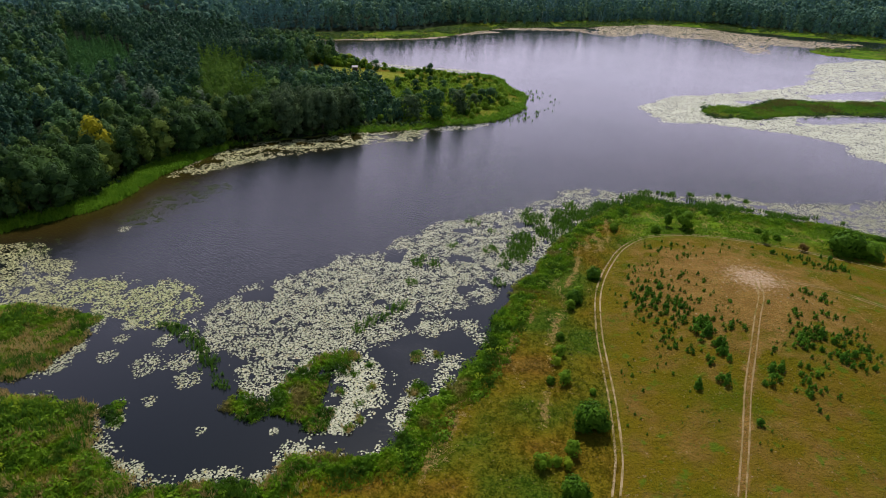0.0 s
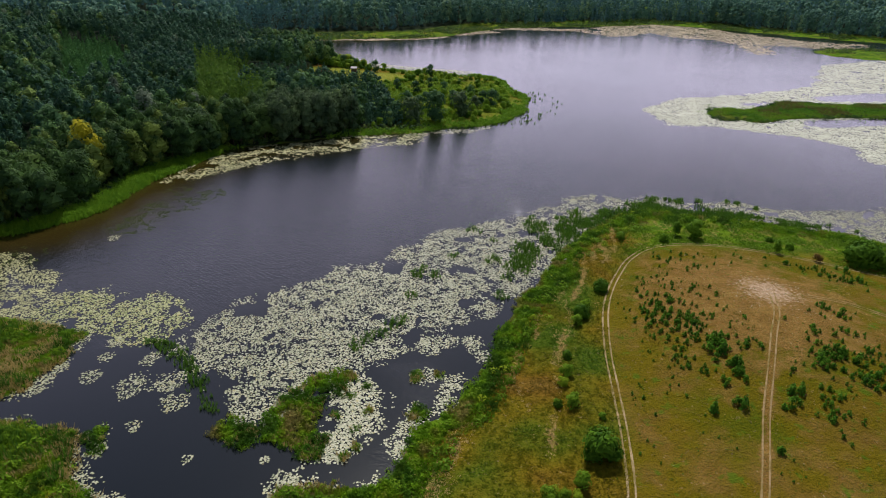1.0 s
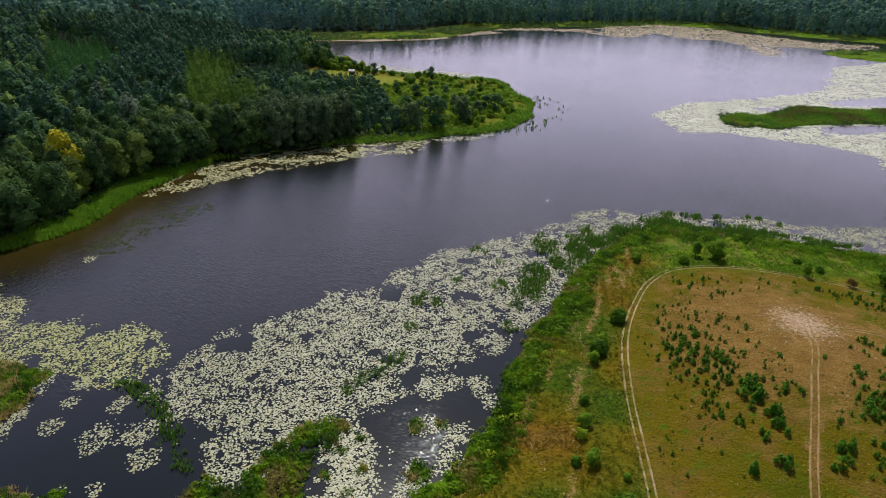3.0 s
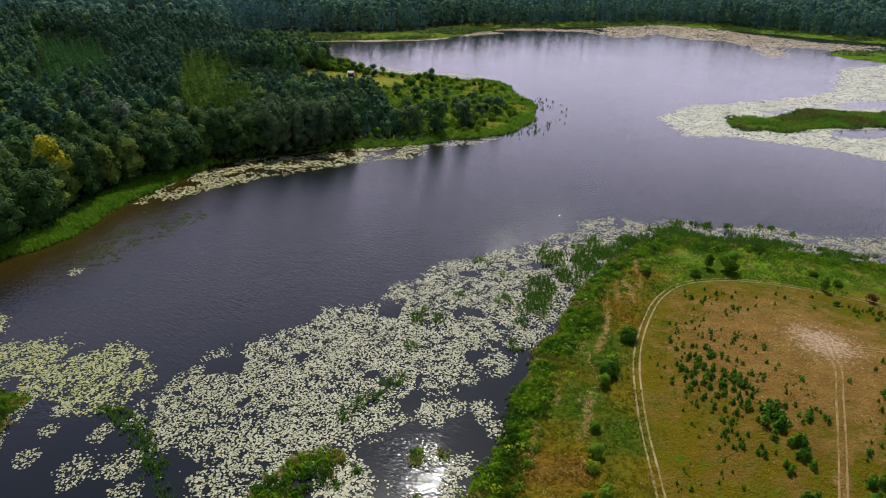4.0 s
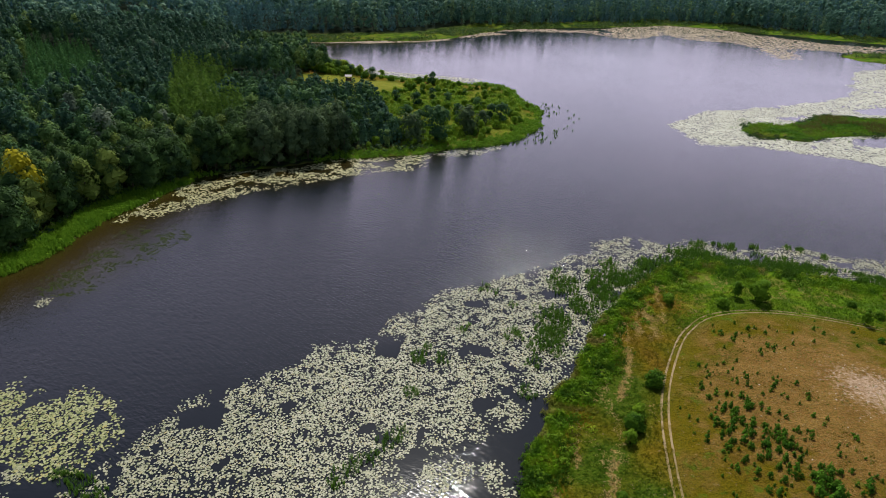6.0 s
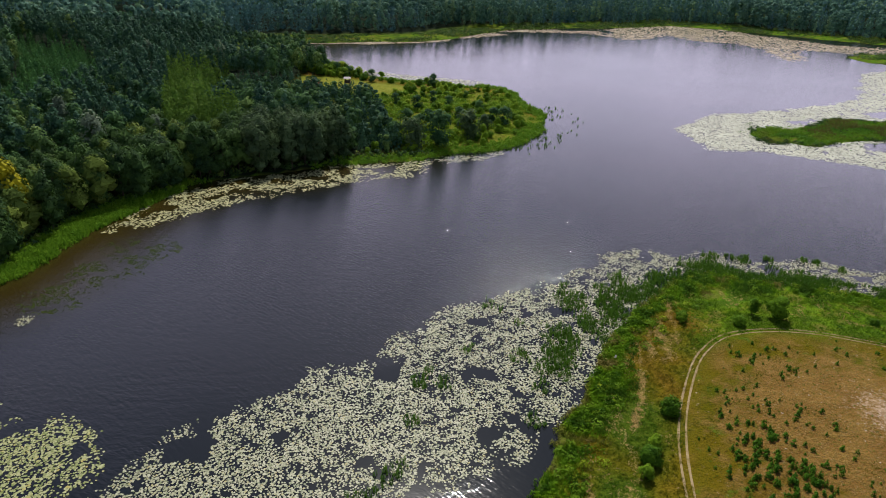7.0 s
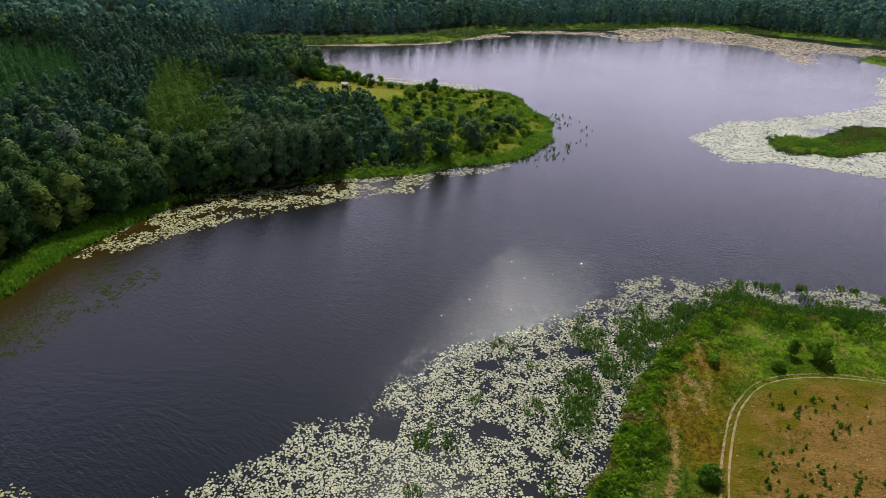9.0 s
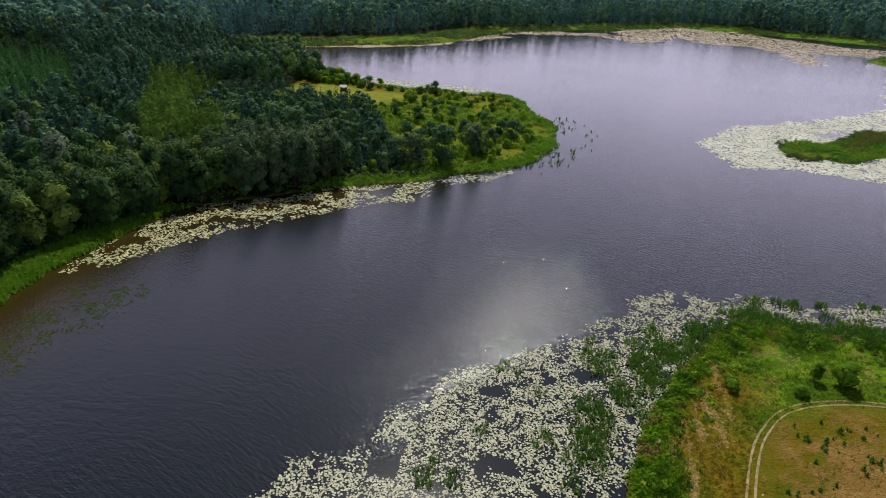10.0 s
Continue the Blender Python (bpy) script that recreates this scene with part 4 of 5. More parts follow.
SPOTS_RUSH = [(-12.1, 149.4, 2.4), (-14.1, 145.8, 2.0), (-10.4, 151.9, 2.0), (-7.0, 178.2, 2.4), (-8.5, 165.1, 1.6), (-20.2, 140.0, 2.4), (-18.3, 142.8, 2.0), (-16.3, 145.2, 1.6), (25.4, 190.1, 4.0), (29.0, 197.0, 3.2), (22.1, 184.8, 3.2), (17.0, 165.5, 2.4), (20.2, 177.4, 2.4), (44.5, 208.9, 4.0), (50.6, 219.8, 4.0), (43.7, 216.2, 3.2), (61.7, 231.9, 2.4), (35.5, 202.0, 2.4), (33.1, 224.5, 1.6), (17.8, 203.6, 1.2), (13.1, 210.9, 1.2), (-5.4, 182.3, 1.6), (43.8, 223.4, 2.4), (50.2, 229.5, 3.2)]
SPOTS_RUSH_OUT = [(49.9, 221.0, 6.0), (61.7, 226.4, 6.0), (78.4, 235.0, 8.0), (83.5, 229.8, 8.0), (70.0, 229.3, 6.0), (33.5, 215.7, 5.0), (27.4, 199.2, 5.0), (28.4, 192.2, 4.0), (25.9, 185.7, 5.0), (16.3, 188.5, 3.0), (45.1, 213.9, 6.0), (36.3, 205.2, 4.0), (82.3, 243.9, 3.0), (92.8, 242.9, 2.5), (101.6, 230.6, 7.0), (109.0, 228.2, 7.0), (92.6, 227.6, 6.0), (10.2, 212.6, 2.0), (3.9, 191.4, 2.0), (-1.9, 177.7, 2.0)]
SPOTS_BOG = [(sx, sy, sr * 0.88) for sx, sy, sr in [(-86.7, 104.0, 5.1), (-68.9, 106.2, 2.5), (-66.4, 102.8, 2.1), (-16.4, 123.4, 1.1), (-15.2, 115.2, 1.3), (-16.9, 109.2, 1.2), (-21.8, 113.6, 1.2), (-16.2, 104.2, 1.1), (-18.3, 102.0, 1.2), (-19.8, 120.2, 1.2), (-5.3, 127.4, 1.7), (-0.2, 128.0, 1.3), (-4.5, 114.8, 2.5), (-5.1, 101.8, 2.5)]]
SPOTS_WEED = [(-92.8, 243.8, 6.0), (-96.2, 233.8, 7.0), (-104.1, 243.1, 5.0), (-105.6, 224.1, 6.0), (-106.2, 212.8, 7.0), (-111.1, 209.9, 5.0), (-130.8, 183.0, 6.0)]
ring = [(sx, sy, sr * 1.2) for sx, sy, sr in SPOTS_BOG]
core = [(sx, sy, sr * 0.7) for sx, sy, sr in SPOTS_BOG]
lay_pads("water_lilies", *scatter(spots_box(ring), 3.0, lambda x, y: spots_keep(ring, 71)(x, y) * (1 - spots_keep(core, 71)(x, y)) * step(0.42, 0.55, fbm(x, y, 3, 95))), 0.32, 0.62, "pale lily pads round the bog tussocks", "lily mats")
for spots in (SPOTS_LILY, SPOTS_FRINGE):
    lay_pads("water_lilies", *scatter(spots_box(spots), 5.5, spots_keep(spots, 71)), 0.32, 0.62, "small patches of pale floating lily pads", "lily mats")
for spots in (SPOTS_RUSH, SPOTS_RUSH_OUT):
    spots = [(sx, sy, sr * (0.9 if sr < 3 else 0.82)) for sx, sy, sr in spots]
    grow("rushes", reeds, spots_box(spots), 1.9, spots_keep(spots, 72), 0.5, 1.0, 0.9, 1.9, M["rush"], "dark green rushes standing in the lily mats", "rushes", "rushes", True)
for spots in (SPOTS_RUSH, SPOTS_RUSH_OUT):
    big = [(sx, sy, sr * 0.5) for sx, sy, sr in spots if sr > 3.3]
    grow("rushes", herbs, spots_box(big), 1.3, spots_keep(big, 79, 1.0), 0.6, 1.2, 1.0, 2.0, M["rush"], "dense dark green rushes standing in the lily mats", "rushes", "rushes", True)
for forms, per, lo, hi in ((reeds, 2.0, 0.6, 1.1), (herbs, 1.1, 0.7, 1.5)):
    grow("rushes", forms, (28, 186, 150, 252), per, shore(-7, 1, lambda x, y: step(0.44, 0.56, fbm(x, y, 8, 96)) * (0.4 + 0.6 * step(48, 60, x)) * (0.45 + 0.55 * step(-10, -4, dry(x, y)[0]))), lo, hi, 1.0, 2.0, M["rush"], "dark green rush belt along the headland", "rushes", "rushes", True)
belt = box_of(REED_BELT, 4)
grow("rushes", reeds, belt, 3.0, lambda x, y: step(-1, 1.5, signed(x, y, REED_BELT) + (fbm(x, y, 4, 73) - 0.5) * 4), 0.6, 1.0, 0.8, 1.6, M["rush"], "dark green belt of rushes between the lilies", "rushes", "rushes", True)
islet_in = lambda x, y: step(-1.2, 1.2, signed(x, y, ISLET) + (fbm(x, y, 2.6, 75) - 0.5) * 5) * step(0.18, 0.34, fbm(x, y, 3, 103))  # noqa: E731
grow("bog_islet", herbs, box_of(ISLET, 2), 2.6, islet_in, 0.9, 1.9, 1.0, 2.6, M["tussock"], "lush green islet of herbs in the pond", "herbs", "", True)
grow("bog_islet", grasses, box_of(ISLET, 2), 3.0, islet_in, 0.8, 1.4, 0.9, 1.9, M["tussock"], "green sedge on the islet in the pond", "sedge", "", True)
grow("dry_grass", grasses, box_of(ISLET, 1), 3.0, lambda x, y: islet_in(x, y) * step(0.52, 0.60, fbm(x, y, 3.5, 101)), 0.8, 1.3, 1.2, 2.0, M["straw"], "straw-coloured dead grass on the islet", "dry grass", "", True)
lay_pads("water_lilies", *scatter(box_of(ISLET_PADS, 2), 7.0, lambda x, y: step(-1.5, 1.0, signed(x, y, ISLET_PADS) + (fbm(x, y, 3, 77) - 0.5) * 6) * step(0.33, 0.45, fbm(x, y, 2.2, 76))), 0.32, 0.66, "crowded pale lily pads beside the islet", "lily mats")
lay_pads("water_lilies", *scatter((-126, 80, 6, 152), 5.0, shore(-4.5, 1.0, lambda x, y: step(0.50, 0.58, fbm(x, y, 4, 79)) * step(-5, -1, dry(x, y)[0]) * np.maximum(step(-74, -66, x), step(112, 118, y)))), 0.32, 0.66, "pale lily pads crowded along the pond's edge", "lily mats")
grow("bog_islet", herbs, spots_box(SPOTS_BOG), 2.2, spots_keep(SPOTS_BOG, 74, 0.8), 0.8, 1.6, 0.9, 1.8, M["tussock"], "lush green tussocks in the pond", "herbs", "", True)
grow("dry_grass", grasses, spots_box(SPOTS_BOG), 2.4, lambda x, y: spots_keep(SPOTS_BOG, 74)(x, y) * step(0.50, 0.60, fbm(x, y, 3.5, 100)), 0.8, 1.3, 1.4, 2.2, M["straw"], "straw-coloured dead grass on the bog tussocks", "dry grass", "", True)
grow("bog_islet", grasses, spots_box(SPOTS_BOG), 4.0, spots_keep(SPOTS_BOG, 74), 0.7, 1.2, 0.6, 1.4, M["tussock"], "green and straw-coloured bog tussocks in the pond", "sedge", "", True)
grow("dry_grass", grasses, spots_box(SPOTS_STRAW), 2.4, straw_at, 0.5, 1.0, 0.4, 0.8, M["straw"], "patches of dry straw-coloured grass", "dry grass")
x, y = scatter(spots_box(SPOTS_WEED), 4.0, lambda x, y: spots_keep(SPOTS_WEED, 76)(x, y) * step(0.45, 0.6, fbm(x, y, 3, 78)))
tiled("water_weed", pads, x, y, np.full(len(x), 0.004), rng.uniform(0.3, 0.8, len(x)), M["weed"], "dim green weed just under the surface", "water weed", "", np.full(len(x), 0.1))
x, y = scatter((-15, 330, 90, 450), 0.24, lambda x, y: (step(26, 1, -dry(x, y)[0]) * step(30, 55, x) * 0.6 + step(9, 0, -dry(x, y)[0]) * step(380, 350, y)) * (dry(x, y)[0] < 0) * step(0.35, 0.6, fbm(x, y, 7, 83)))
tiled("rushes", reeds, x, y, np.full(len(x), -0.05), rng.uniform(0.8, 1.5, len(x)), M["rush"], "scattered dark rushes off the peninsula", "rushes", "rushes", rng.uniform(0.7, 1.6, len(x)), 0.1)
# lone tufts off the headland
SPOTS_LONE = [(113.0, 244.8, 1.3), (95.0, 245.8, 1.3), (90.2, 246.0, 1.3), (102.1, 244.7, 1.3), (85.5, 246.7, 1.3), (121.8, 237.0, 1.3), (116.9, 242.7, 1.3)]
grow("rushes", reeds, spots_box(SPOTS_LONE), 2.6, spots_keep(SPOTS_LONE, 106, 0.4), 0.5, 0.9, 0.9, 1.7, M["rush"], "lone dark rush tufts off the headland", "rushes", "rushes", True)
# tufts in the lilies round the island
x, y = scatter((130, 340, 330, 470), 0.02, lambda x, y: step(-14, -2, signed(x, y, ISLAND)) * (dry(x, y)[0] < 0.5))
tiled("rushes", herbs, x, y, np.full(len(x), -0.05), rng.uniform(1.2, 3.0, len(x)), M["rush"], "dark rush tufts round the island", "rushes", "rushes", rng.uniform(0.9, 1.8, len(x)))
x, y = scatter((150, 370, 330, 440), 0.22, lambda x, y: step(4, 0, np.abs(signed(x, y, ISLAND) - 0.5)) * step(0.35, 0.5, fbm(x, y, 12, 105)))
tiled("island_shrubs", mounds, x, y, np.maximum(height(x, y), -0.1), rng.uniform(2.0, 4.0, len(x)), M["alder"], "dark green low shrubs along the island's edge", "shrubs", "", rng.uniform(2.0, 3.2, len(x)))
x, y = scatter((190, 390, 330, 432), 0.7, lambda x, y: step(1, 5, signed(x, y, ISLAND)) * step(0.49, 0.58, fbm(x, y, 20, 84)))
tiled("dry_grass", grasses, x, y, height(x, y), rng.uniform(2.0, 3.2, len(x)), M["brown_sedge"], "brownish dry sedge on the island", "dry grass", "", rng.uniform(2.4, 3.6, len(x)), 0.1)

# ---- woods ----


def jittered(bounds, pitch, keep):
    x0, y0, x1, y1 = bounds
    gx, gy = np.meshgrid(np.arange(x0, x1, pitch), np.arange(y0, y1, pitch))
    x = gx.ravel() + rng.uniform(-0.42, 0.42, gx.size) * pitch
    y = gy.ravel() + rng.uniform(-0.42, 0.42, gx.size) * pitch
    ok = keep(x, y)
    return x[ok], y[ok]


def in_sight(x, y):
    return np.abs(x) < y * 0.67 + 55


def left_wood(x, y):
    d, _ = dry(x, y)
    first = 3 + 8 * step(300, 275, y) - 6 * step(-132, -140, x) * step(225, 205, y)
    return (x < 70) & (y < 630) & (y > 185) & (d > first) & ((x < -46) | (y < 300)) & ((signed(x, y, MEADOW) < -2) | ((x < -92) & (y > 500))) & ((x < -62) | (y < 430)) & ((x < -92) | (y < 458)) & (signed(x, y, LAWN) < 2) & in_sight(x, y)


def pine_stand(x, y):
    """The low stand of dark pines between the tall bank trees and the peninsula's lawn."""
    edge = 348 + 0.55 * np.maximum(-46 - x, 0) + 14 * (fbm(x, y, 18, 92) - 0.5)
    return (x > -135) & (y > edge) & (y < 468 - 9 * step(-84, -74, x)) & (x < -22 - 0.25 * (y - 350)) & (signed(x, y, LAWN) < 6) & (dry(x, y)[0] > 12)


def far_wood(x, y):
    d, _ = dry(x, y)
    first = 22 + 26 * step(60, 0, x) + 30 * fbm(x, y, 45, 8) - 8
    return (d > first) & (y > 640) & (signed(x, y, GLADE) < 0) & (signed(x, y, YOUNG) < 0) & ~((x > 300) & (y < 735)) & in_sight(x, y)


front_models = [plant("broadleaf_tree", broad_crown(20, 62, 18, 12, 0.0, 0.50, 1.0, 14), M["alder"], 16, 0.28, "dark green broadleaf tree on the wooded bank", "tree", "bank trees") for _ in range(5)]
front_models += [plant("broadleaf_tree", broad_crown(18, 62, 21, 9, 0.3, 0.48, 1.0, 14), M["alder"], 19, 0.25, "tall slim dark green alder on the wooded bank", "tree", "bank trees") for _ in range(3)]
willow_models = [plant("willow_tree", broad_crown(19, 62, 20, 9.5, 0.0, 0.48, 1.6, 14), M["willow"], 18, 0.3, "tall grey-green willow at the water's edge", "tree", "bank willows") for _ in range(3)]
x, y = jittered((-230, 185, 10, 350), 4.9, lambda x, y: left_wood(x, y) & ~pine_stand(x, y))
d, _ = dry(x, y)
nearest = np.argsort(d + rng.uniform(0, 4, len(d)) + 0.02 * np.abs(y - 250))[:270]
front = np.zeros(len(x), bool)
front[nearest] = True
wil = front & (x > -88) & (x < -48) & (y > 300)
stand(willow_models, x[wil], y[wil], rng.uniform(0.8, 1.1, wil.sum()))
plainf = front & ~wil
stand(front_models, x[plainf], y[plainf], rng.uniform(0.62, 1.08, plainf.sum()))
retire(front_models + willow_models)
# pale crowns that stand out of the dark wood
silver_models = [plant("poplar_tree", broad_crown(16, 46, 23, 9.0, 3.0, 0.55, 1.4, 8), M["silver"], 20, 0.3, "tall silvery-leaved poplar above the dark wood", "tree", "poplars") for _ in range(2)]
SILVER = [(-386.6, 594.5), (-361.8, 590.3), (-274.8, 451.2), (-165.3, 328.5), (-141.2, 305.5), (-124.6, 325.8), (-149.7, 487.8), (-202.1, 500.7)]
stand(silver_models, np.array([p[0] for p in SILVER]), np.array([p[1] for p in SILVER]), rng.uniform(0.85, 1.1, len(SILVER)))
retire(silver_models)
yellow = plant("lime_tree", broad_crown(16, 70, 21, 13, 2.0, 0.7), M["yellow"], 18, 0.35, "yellow-flowering broadleaf tree among dark trees", "tree", "")
yellow.scale = (0.9, 0.9, 1.18)
yellow.location = (-142, 251, float(height(-142, 251)))

x, y = jittered((-190, 190, 0, 350), 2.6, lambda x, y: (dry(x, y)[0] > 3.5 + 5.5 * step(300, 270, y)) & (dry(x, y)[0] < 13 + 5 * step(300, 270, y)) & (signed(x, y, MEADOW) < 0) & (y > 190) & (x < 20))
tiled("undergrowth", [herb(26, 2.6, 2.0, 0.5) for _ in range(8)], x, y, height(x, y) - 0.1, rng.uniform(0.7, 1.4, len(x)), M["alder"], "dark green undergrowth along the wood's edge", "undergrowth")

broad_far = [broad_crown(11, 28, 18, 8.4, 5, 0.58, 1.1, 3) for _ in range(8)]
pine_far = [broad_crown(10, 14, 21, 5.6, 7, 0.66, 1.5, 2) for _ in range(8)]
spruce_far = [cone_leaf(130, 15, 5.0, 0.5, 0.66) for _ in range(6)]
larch_far = [cone_leaf(150, 19, 6.0, 0.5, 0.70) for _ in range(6)]
low_pines = [cone_leaf(105, 9.5, 4.6, 0.6, 0.5) for _ in range(6)] + [broad_crown(6, 18, 8, 5.5, 0, 0.6, 1.0, 4) for _ in range(2)]
x, y = jittered((-140, 340, 0, 470), 4.3, pine_stand)
size = 1.22 * rng.uniform(0.6, 1.15, len(x)) * (0.75 + 0.5 * fbm(x, y, 16, 93)) * (1 - 0.15 * step(425, 445, y) * step(-84, -74, x))
some = rng.random(len(x)) < 0.68
tiled("pine_wood", low_pines, x[some], y[some], height(x[some], y[some]) - 0.2, size[some], M["pine"], "low dense stand of dark blue-green pines", "wood", "left woods")
tiled("broadleaf_wood", low_pines[6:], x[~some], y[~some], height(x[~some], y[~some]) - 0.2, size[~some], M["broad"], "young dark green broadleaf trees among the pines", "wood", "left woods")
x2, y2 = jittered((-620, 185, 70, 640), 5.6, left_wood)
keep = ~pine_stand(x2, y2)
x2, y2 = x2[keep], y2[keep]
d2, _ = dry(x2, y2)
front_d = np.sort(d)[min(269, len(d) - 1)] if len(d) else 0
free = ~((y2 < 350) & (x2 > -230) & (d2 < front_d - 1))
x2, y2, d2 = x2[free], y2[free], d2[free]
sp = signed(x2, y2, SPRUCE) > -3
la = (signed(x2, y2, LARCH) > -3) & ~sp
pn = ~sp & ~la & (fbm(x2, y2, 70, 4) + 0.25 * step(25, 70, d2) + rng.uniform(-0.14, 0.14, len(x2)) > 0.60 + 0.10 * step(330, 290, y2)) & ~((x2 > -110) & (y2 > 330) & (rng.random(len(x2)) < 0.75))
br = ~sp & ~la & ~pn
for name, sel, forms, mat, lo, hi, label in (
    ("broadleaf_wood", br, broad_far, M["broad"], 0.55, 1.2, "dense dark green broadleaf wood"),
    ("pine_wood", pn, pine_far, M["pine"], 0.75, 1.1, "dense dark blue-green pine wood"),
    ("spruce_wood", sp, spruce_far, M["spruce"], 0.65, 1.05, "young green spruce plantation in rows"),
    ("larch_wood", la, larch_far, M["pale"], 0.8, 1.1, "light green stand of larches"),
):
    size = rng.uniform(lo, hi, sel.sum()) * (0.48 + 1.05 * fbm(x2[sel], y2[sel], 26, 33)) * (1 - 0.20 * step(505, 530, y2[sel]) * step(-215, -180, x2[sel]))
    tiled(name, forms, x2[sel], y2[sel], height(x2[sel], y2[sel]) - 0.2, size, mat, label, "wood", "left woods")

far_broad = [broad_crown(8, 11, 21, 7.2, 0, 1.15, 1.3, 2) for _ in range(8)]
far_pine = [cone_leaf(60, 24, 5.8, 1, 1.2) for _ in range(6)]
x3, y3 = jittered((-900, 640, 1000, 1010), 7.2, far_wood)
x4, y4 = jittered((-1200, 1010, 1300, 1420), 10.5, far_wood)
x3, y3 = np.concatenate([x3, x4]), np.concatenate([y3, y4])
pn = fbm(x3, y3, 110, 14) + rng.uniform(-0.2, 0.2, len(x3)) > 0.5
edge = dry(x3, y3)[0] < 80
far_tops = [broad_crown(4, 9, 20, 9.5, 11, 1.5, 1.0, 1) for _ in range(8)]
far_tips = [cone_leaf(22, 23, 6.5, 10, 1.5) for _ in range(6)]
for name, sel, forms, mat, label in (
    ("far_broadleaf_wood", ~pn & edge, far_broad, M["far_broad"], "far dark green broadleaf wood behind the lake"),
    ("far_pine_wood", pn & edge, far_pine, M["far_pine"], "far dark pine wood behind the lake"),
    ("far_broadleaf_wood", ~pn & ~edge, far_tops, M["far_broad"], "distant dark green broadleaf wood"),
    ("far_pine_wood", pn & ~edge, far_tips, M["far_pine"], "distant dark pine wood, blued for haze"),
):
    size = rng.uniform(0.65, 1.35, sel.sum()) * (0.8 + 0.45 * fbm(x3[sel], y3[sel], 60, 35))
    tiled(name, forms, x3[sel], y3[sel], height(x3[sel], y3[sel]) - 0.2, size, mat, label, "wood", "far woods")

yx, yy = jittered(box_of(YOUNG), 7.0, lambda x, y: signed(x, y, YOUNG) > -4 * fbm(x, y, 20, 15))
tiled("young_wood", [cone_leaf(40, 9, 6.0, 0, 1.3) for _ in range(5)], yx, yy, height(yx, yy) - 0.2, rng.uniform(0.7, 1.2, len(yx)), M["spruce"], "light green young plantation in the far wood", "wood", "far woods")

# ---- bushes and young trees ----
bush_models = [plant("bush", broad_crown(22, 62, 3.3, 4.4, -1.0, 0.24, 1.0, 20), M["bush"], 2.6, 0.10, "rounded dark green bush in the grass", "bush", "meadow bushes") for _ in range(4)]
bright_models = [plant("bush", broad_crown(11, 75, 3.0, 3.6, -0.4, 0.22), M["shrub"], 2.3, 0.08, "bright green leafy bush in the grass", "bush", "meadow bushes") for _ in range(3)]
slim_models = [plant("young_tree", broad_crown(14, 75, 5.4, 3.2, 0.0, 0.25, 1.3), M["bush"], 5.2, 0.10, "slim dark green young tree near the shore", "tree", "shore trees") for _ in range(2)]
round_models = [plant("young_tree", broad_crown(18, 80, 5.6, 5.0, -0.5, 0.30, 1.0, 14), M["bush"], 4.6, 0.14, "rounded dark green young tree near the shore", "tree", "shore trees")]
red_models = [plant("bush", broad_crown(8, 60, 3.0, 3.6, 0.1, 0.28), M["red_leaf"], 2.3, 0.08, "reddish-brown bush beside the track", "bush", "meadow bushes")]
# rows of x, y, width and kind
BUSHES = [(31.7, 102.0, 7.4, 0), (26.5, 94.0, 4.0, 1), (19.9, 90.9, 3.6, 1), (22.9, 91.5, 2.2, 1), (24.8, 90.7, 2.6, 1), (25.1, 83.7, 5.5, 0), (34.4, 112.9, 1.8, 0), (28.5, 116.7, 3.6, 1), (25.5, 116.7, 2.4, 0), (46.0, 168.1, 4.6, 0), (75.1, 202.9, 2.6, 0), (111.7, 204.9, 2.4, 0), (115.5, 198.7, 2.8, 0), (133.1, 189.1, 10, 0), (136.9, 187.7, 7, 0), (140.0, 185.4, 7.5, 0), (119.8, 189.5, 3.0, 3), (37.7, 153.9, 5.0, 0), (39.2, 157.0, 4.0, 1), (29.3, 127.8, 3.4, 1), (30.7, 134.7, 2.6, 0), (35.7, 149.7, 3.6, 1), (61.5, 206.9, 3.0, 0), (28.0, 123.9, 2.6, 1)]
BUSHES_SHORE = [(60.9, 204.9, 3.4, 1), (75.2, 203.0, 3.6, 0), (80.8, 208.3, 3.0, 2), (86.7, 206.3, 5.8, 4), (109.4, 194.9, 2.8, 2)]
for bx, by, wide, kind in BUSHES + BUSHES_SHORE:
    models, own = ((bush_models, 4.4), (bright_models, 3.6), (slim_models, 3.2), (red_models, 3.6), (round_models, 5.0))[kind]
    stand(models, np.array([bx]), np.array([by]), np.array([wide / own]))


def young_crown():
    """A bushy young pine: a cone of needle clumps with a rounded skirt."""
    a, fa = cone_leaf(46, 2.3, 1.4, 0.1, 0.22)
    b, fb = broad_crown(4, 9, 1.5, 1.5, 0.1, 0.22)
    return np.concatenate([a, b]), np.concatenate([fa, fb + len(a)])


pine_models = [plant("young_pine", young_crown(), M["sapling"], 2.3, 0.04, "small green self-sown young pine on the dry field", "young pine", "young pines", 0) for _ in range(6)]


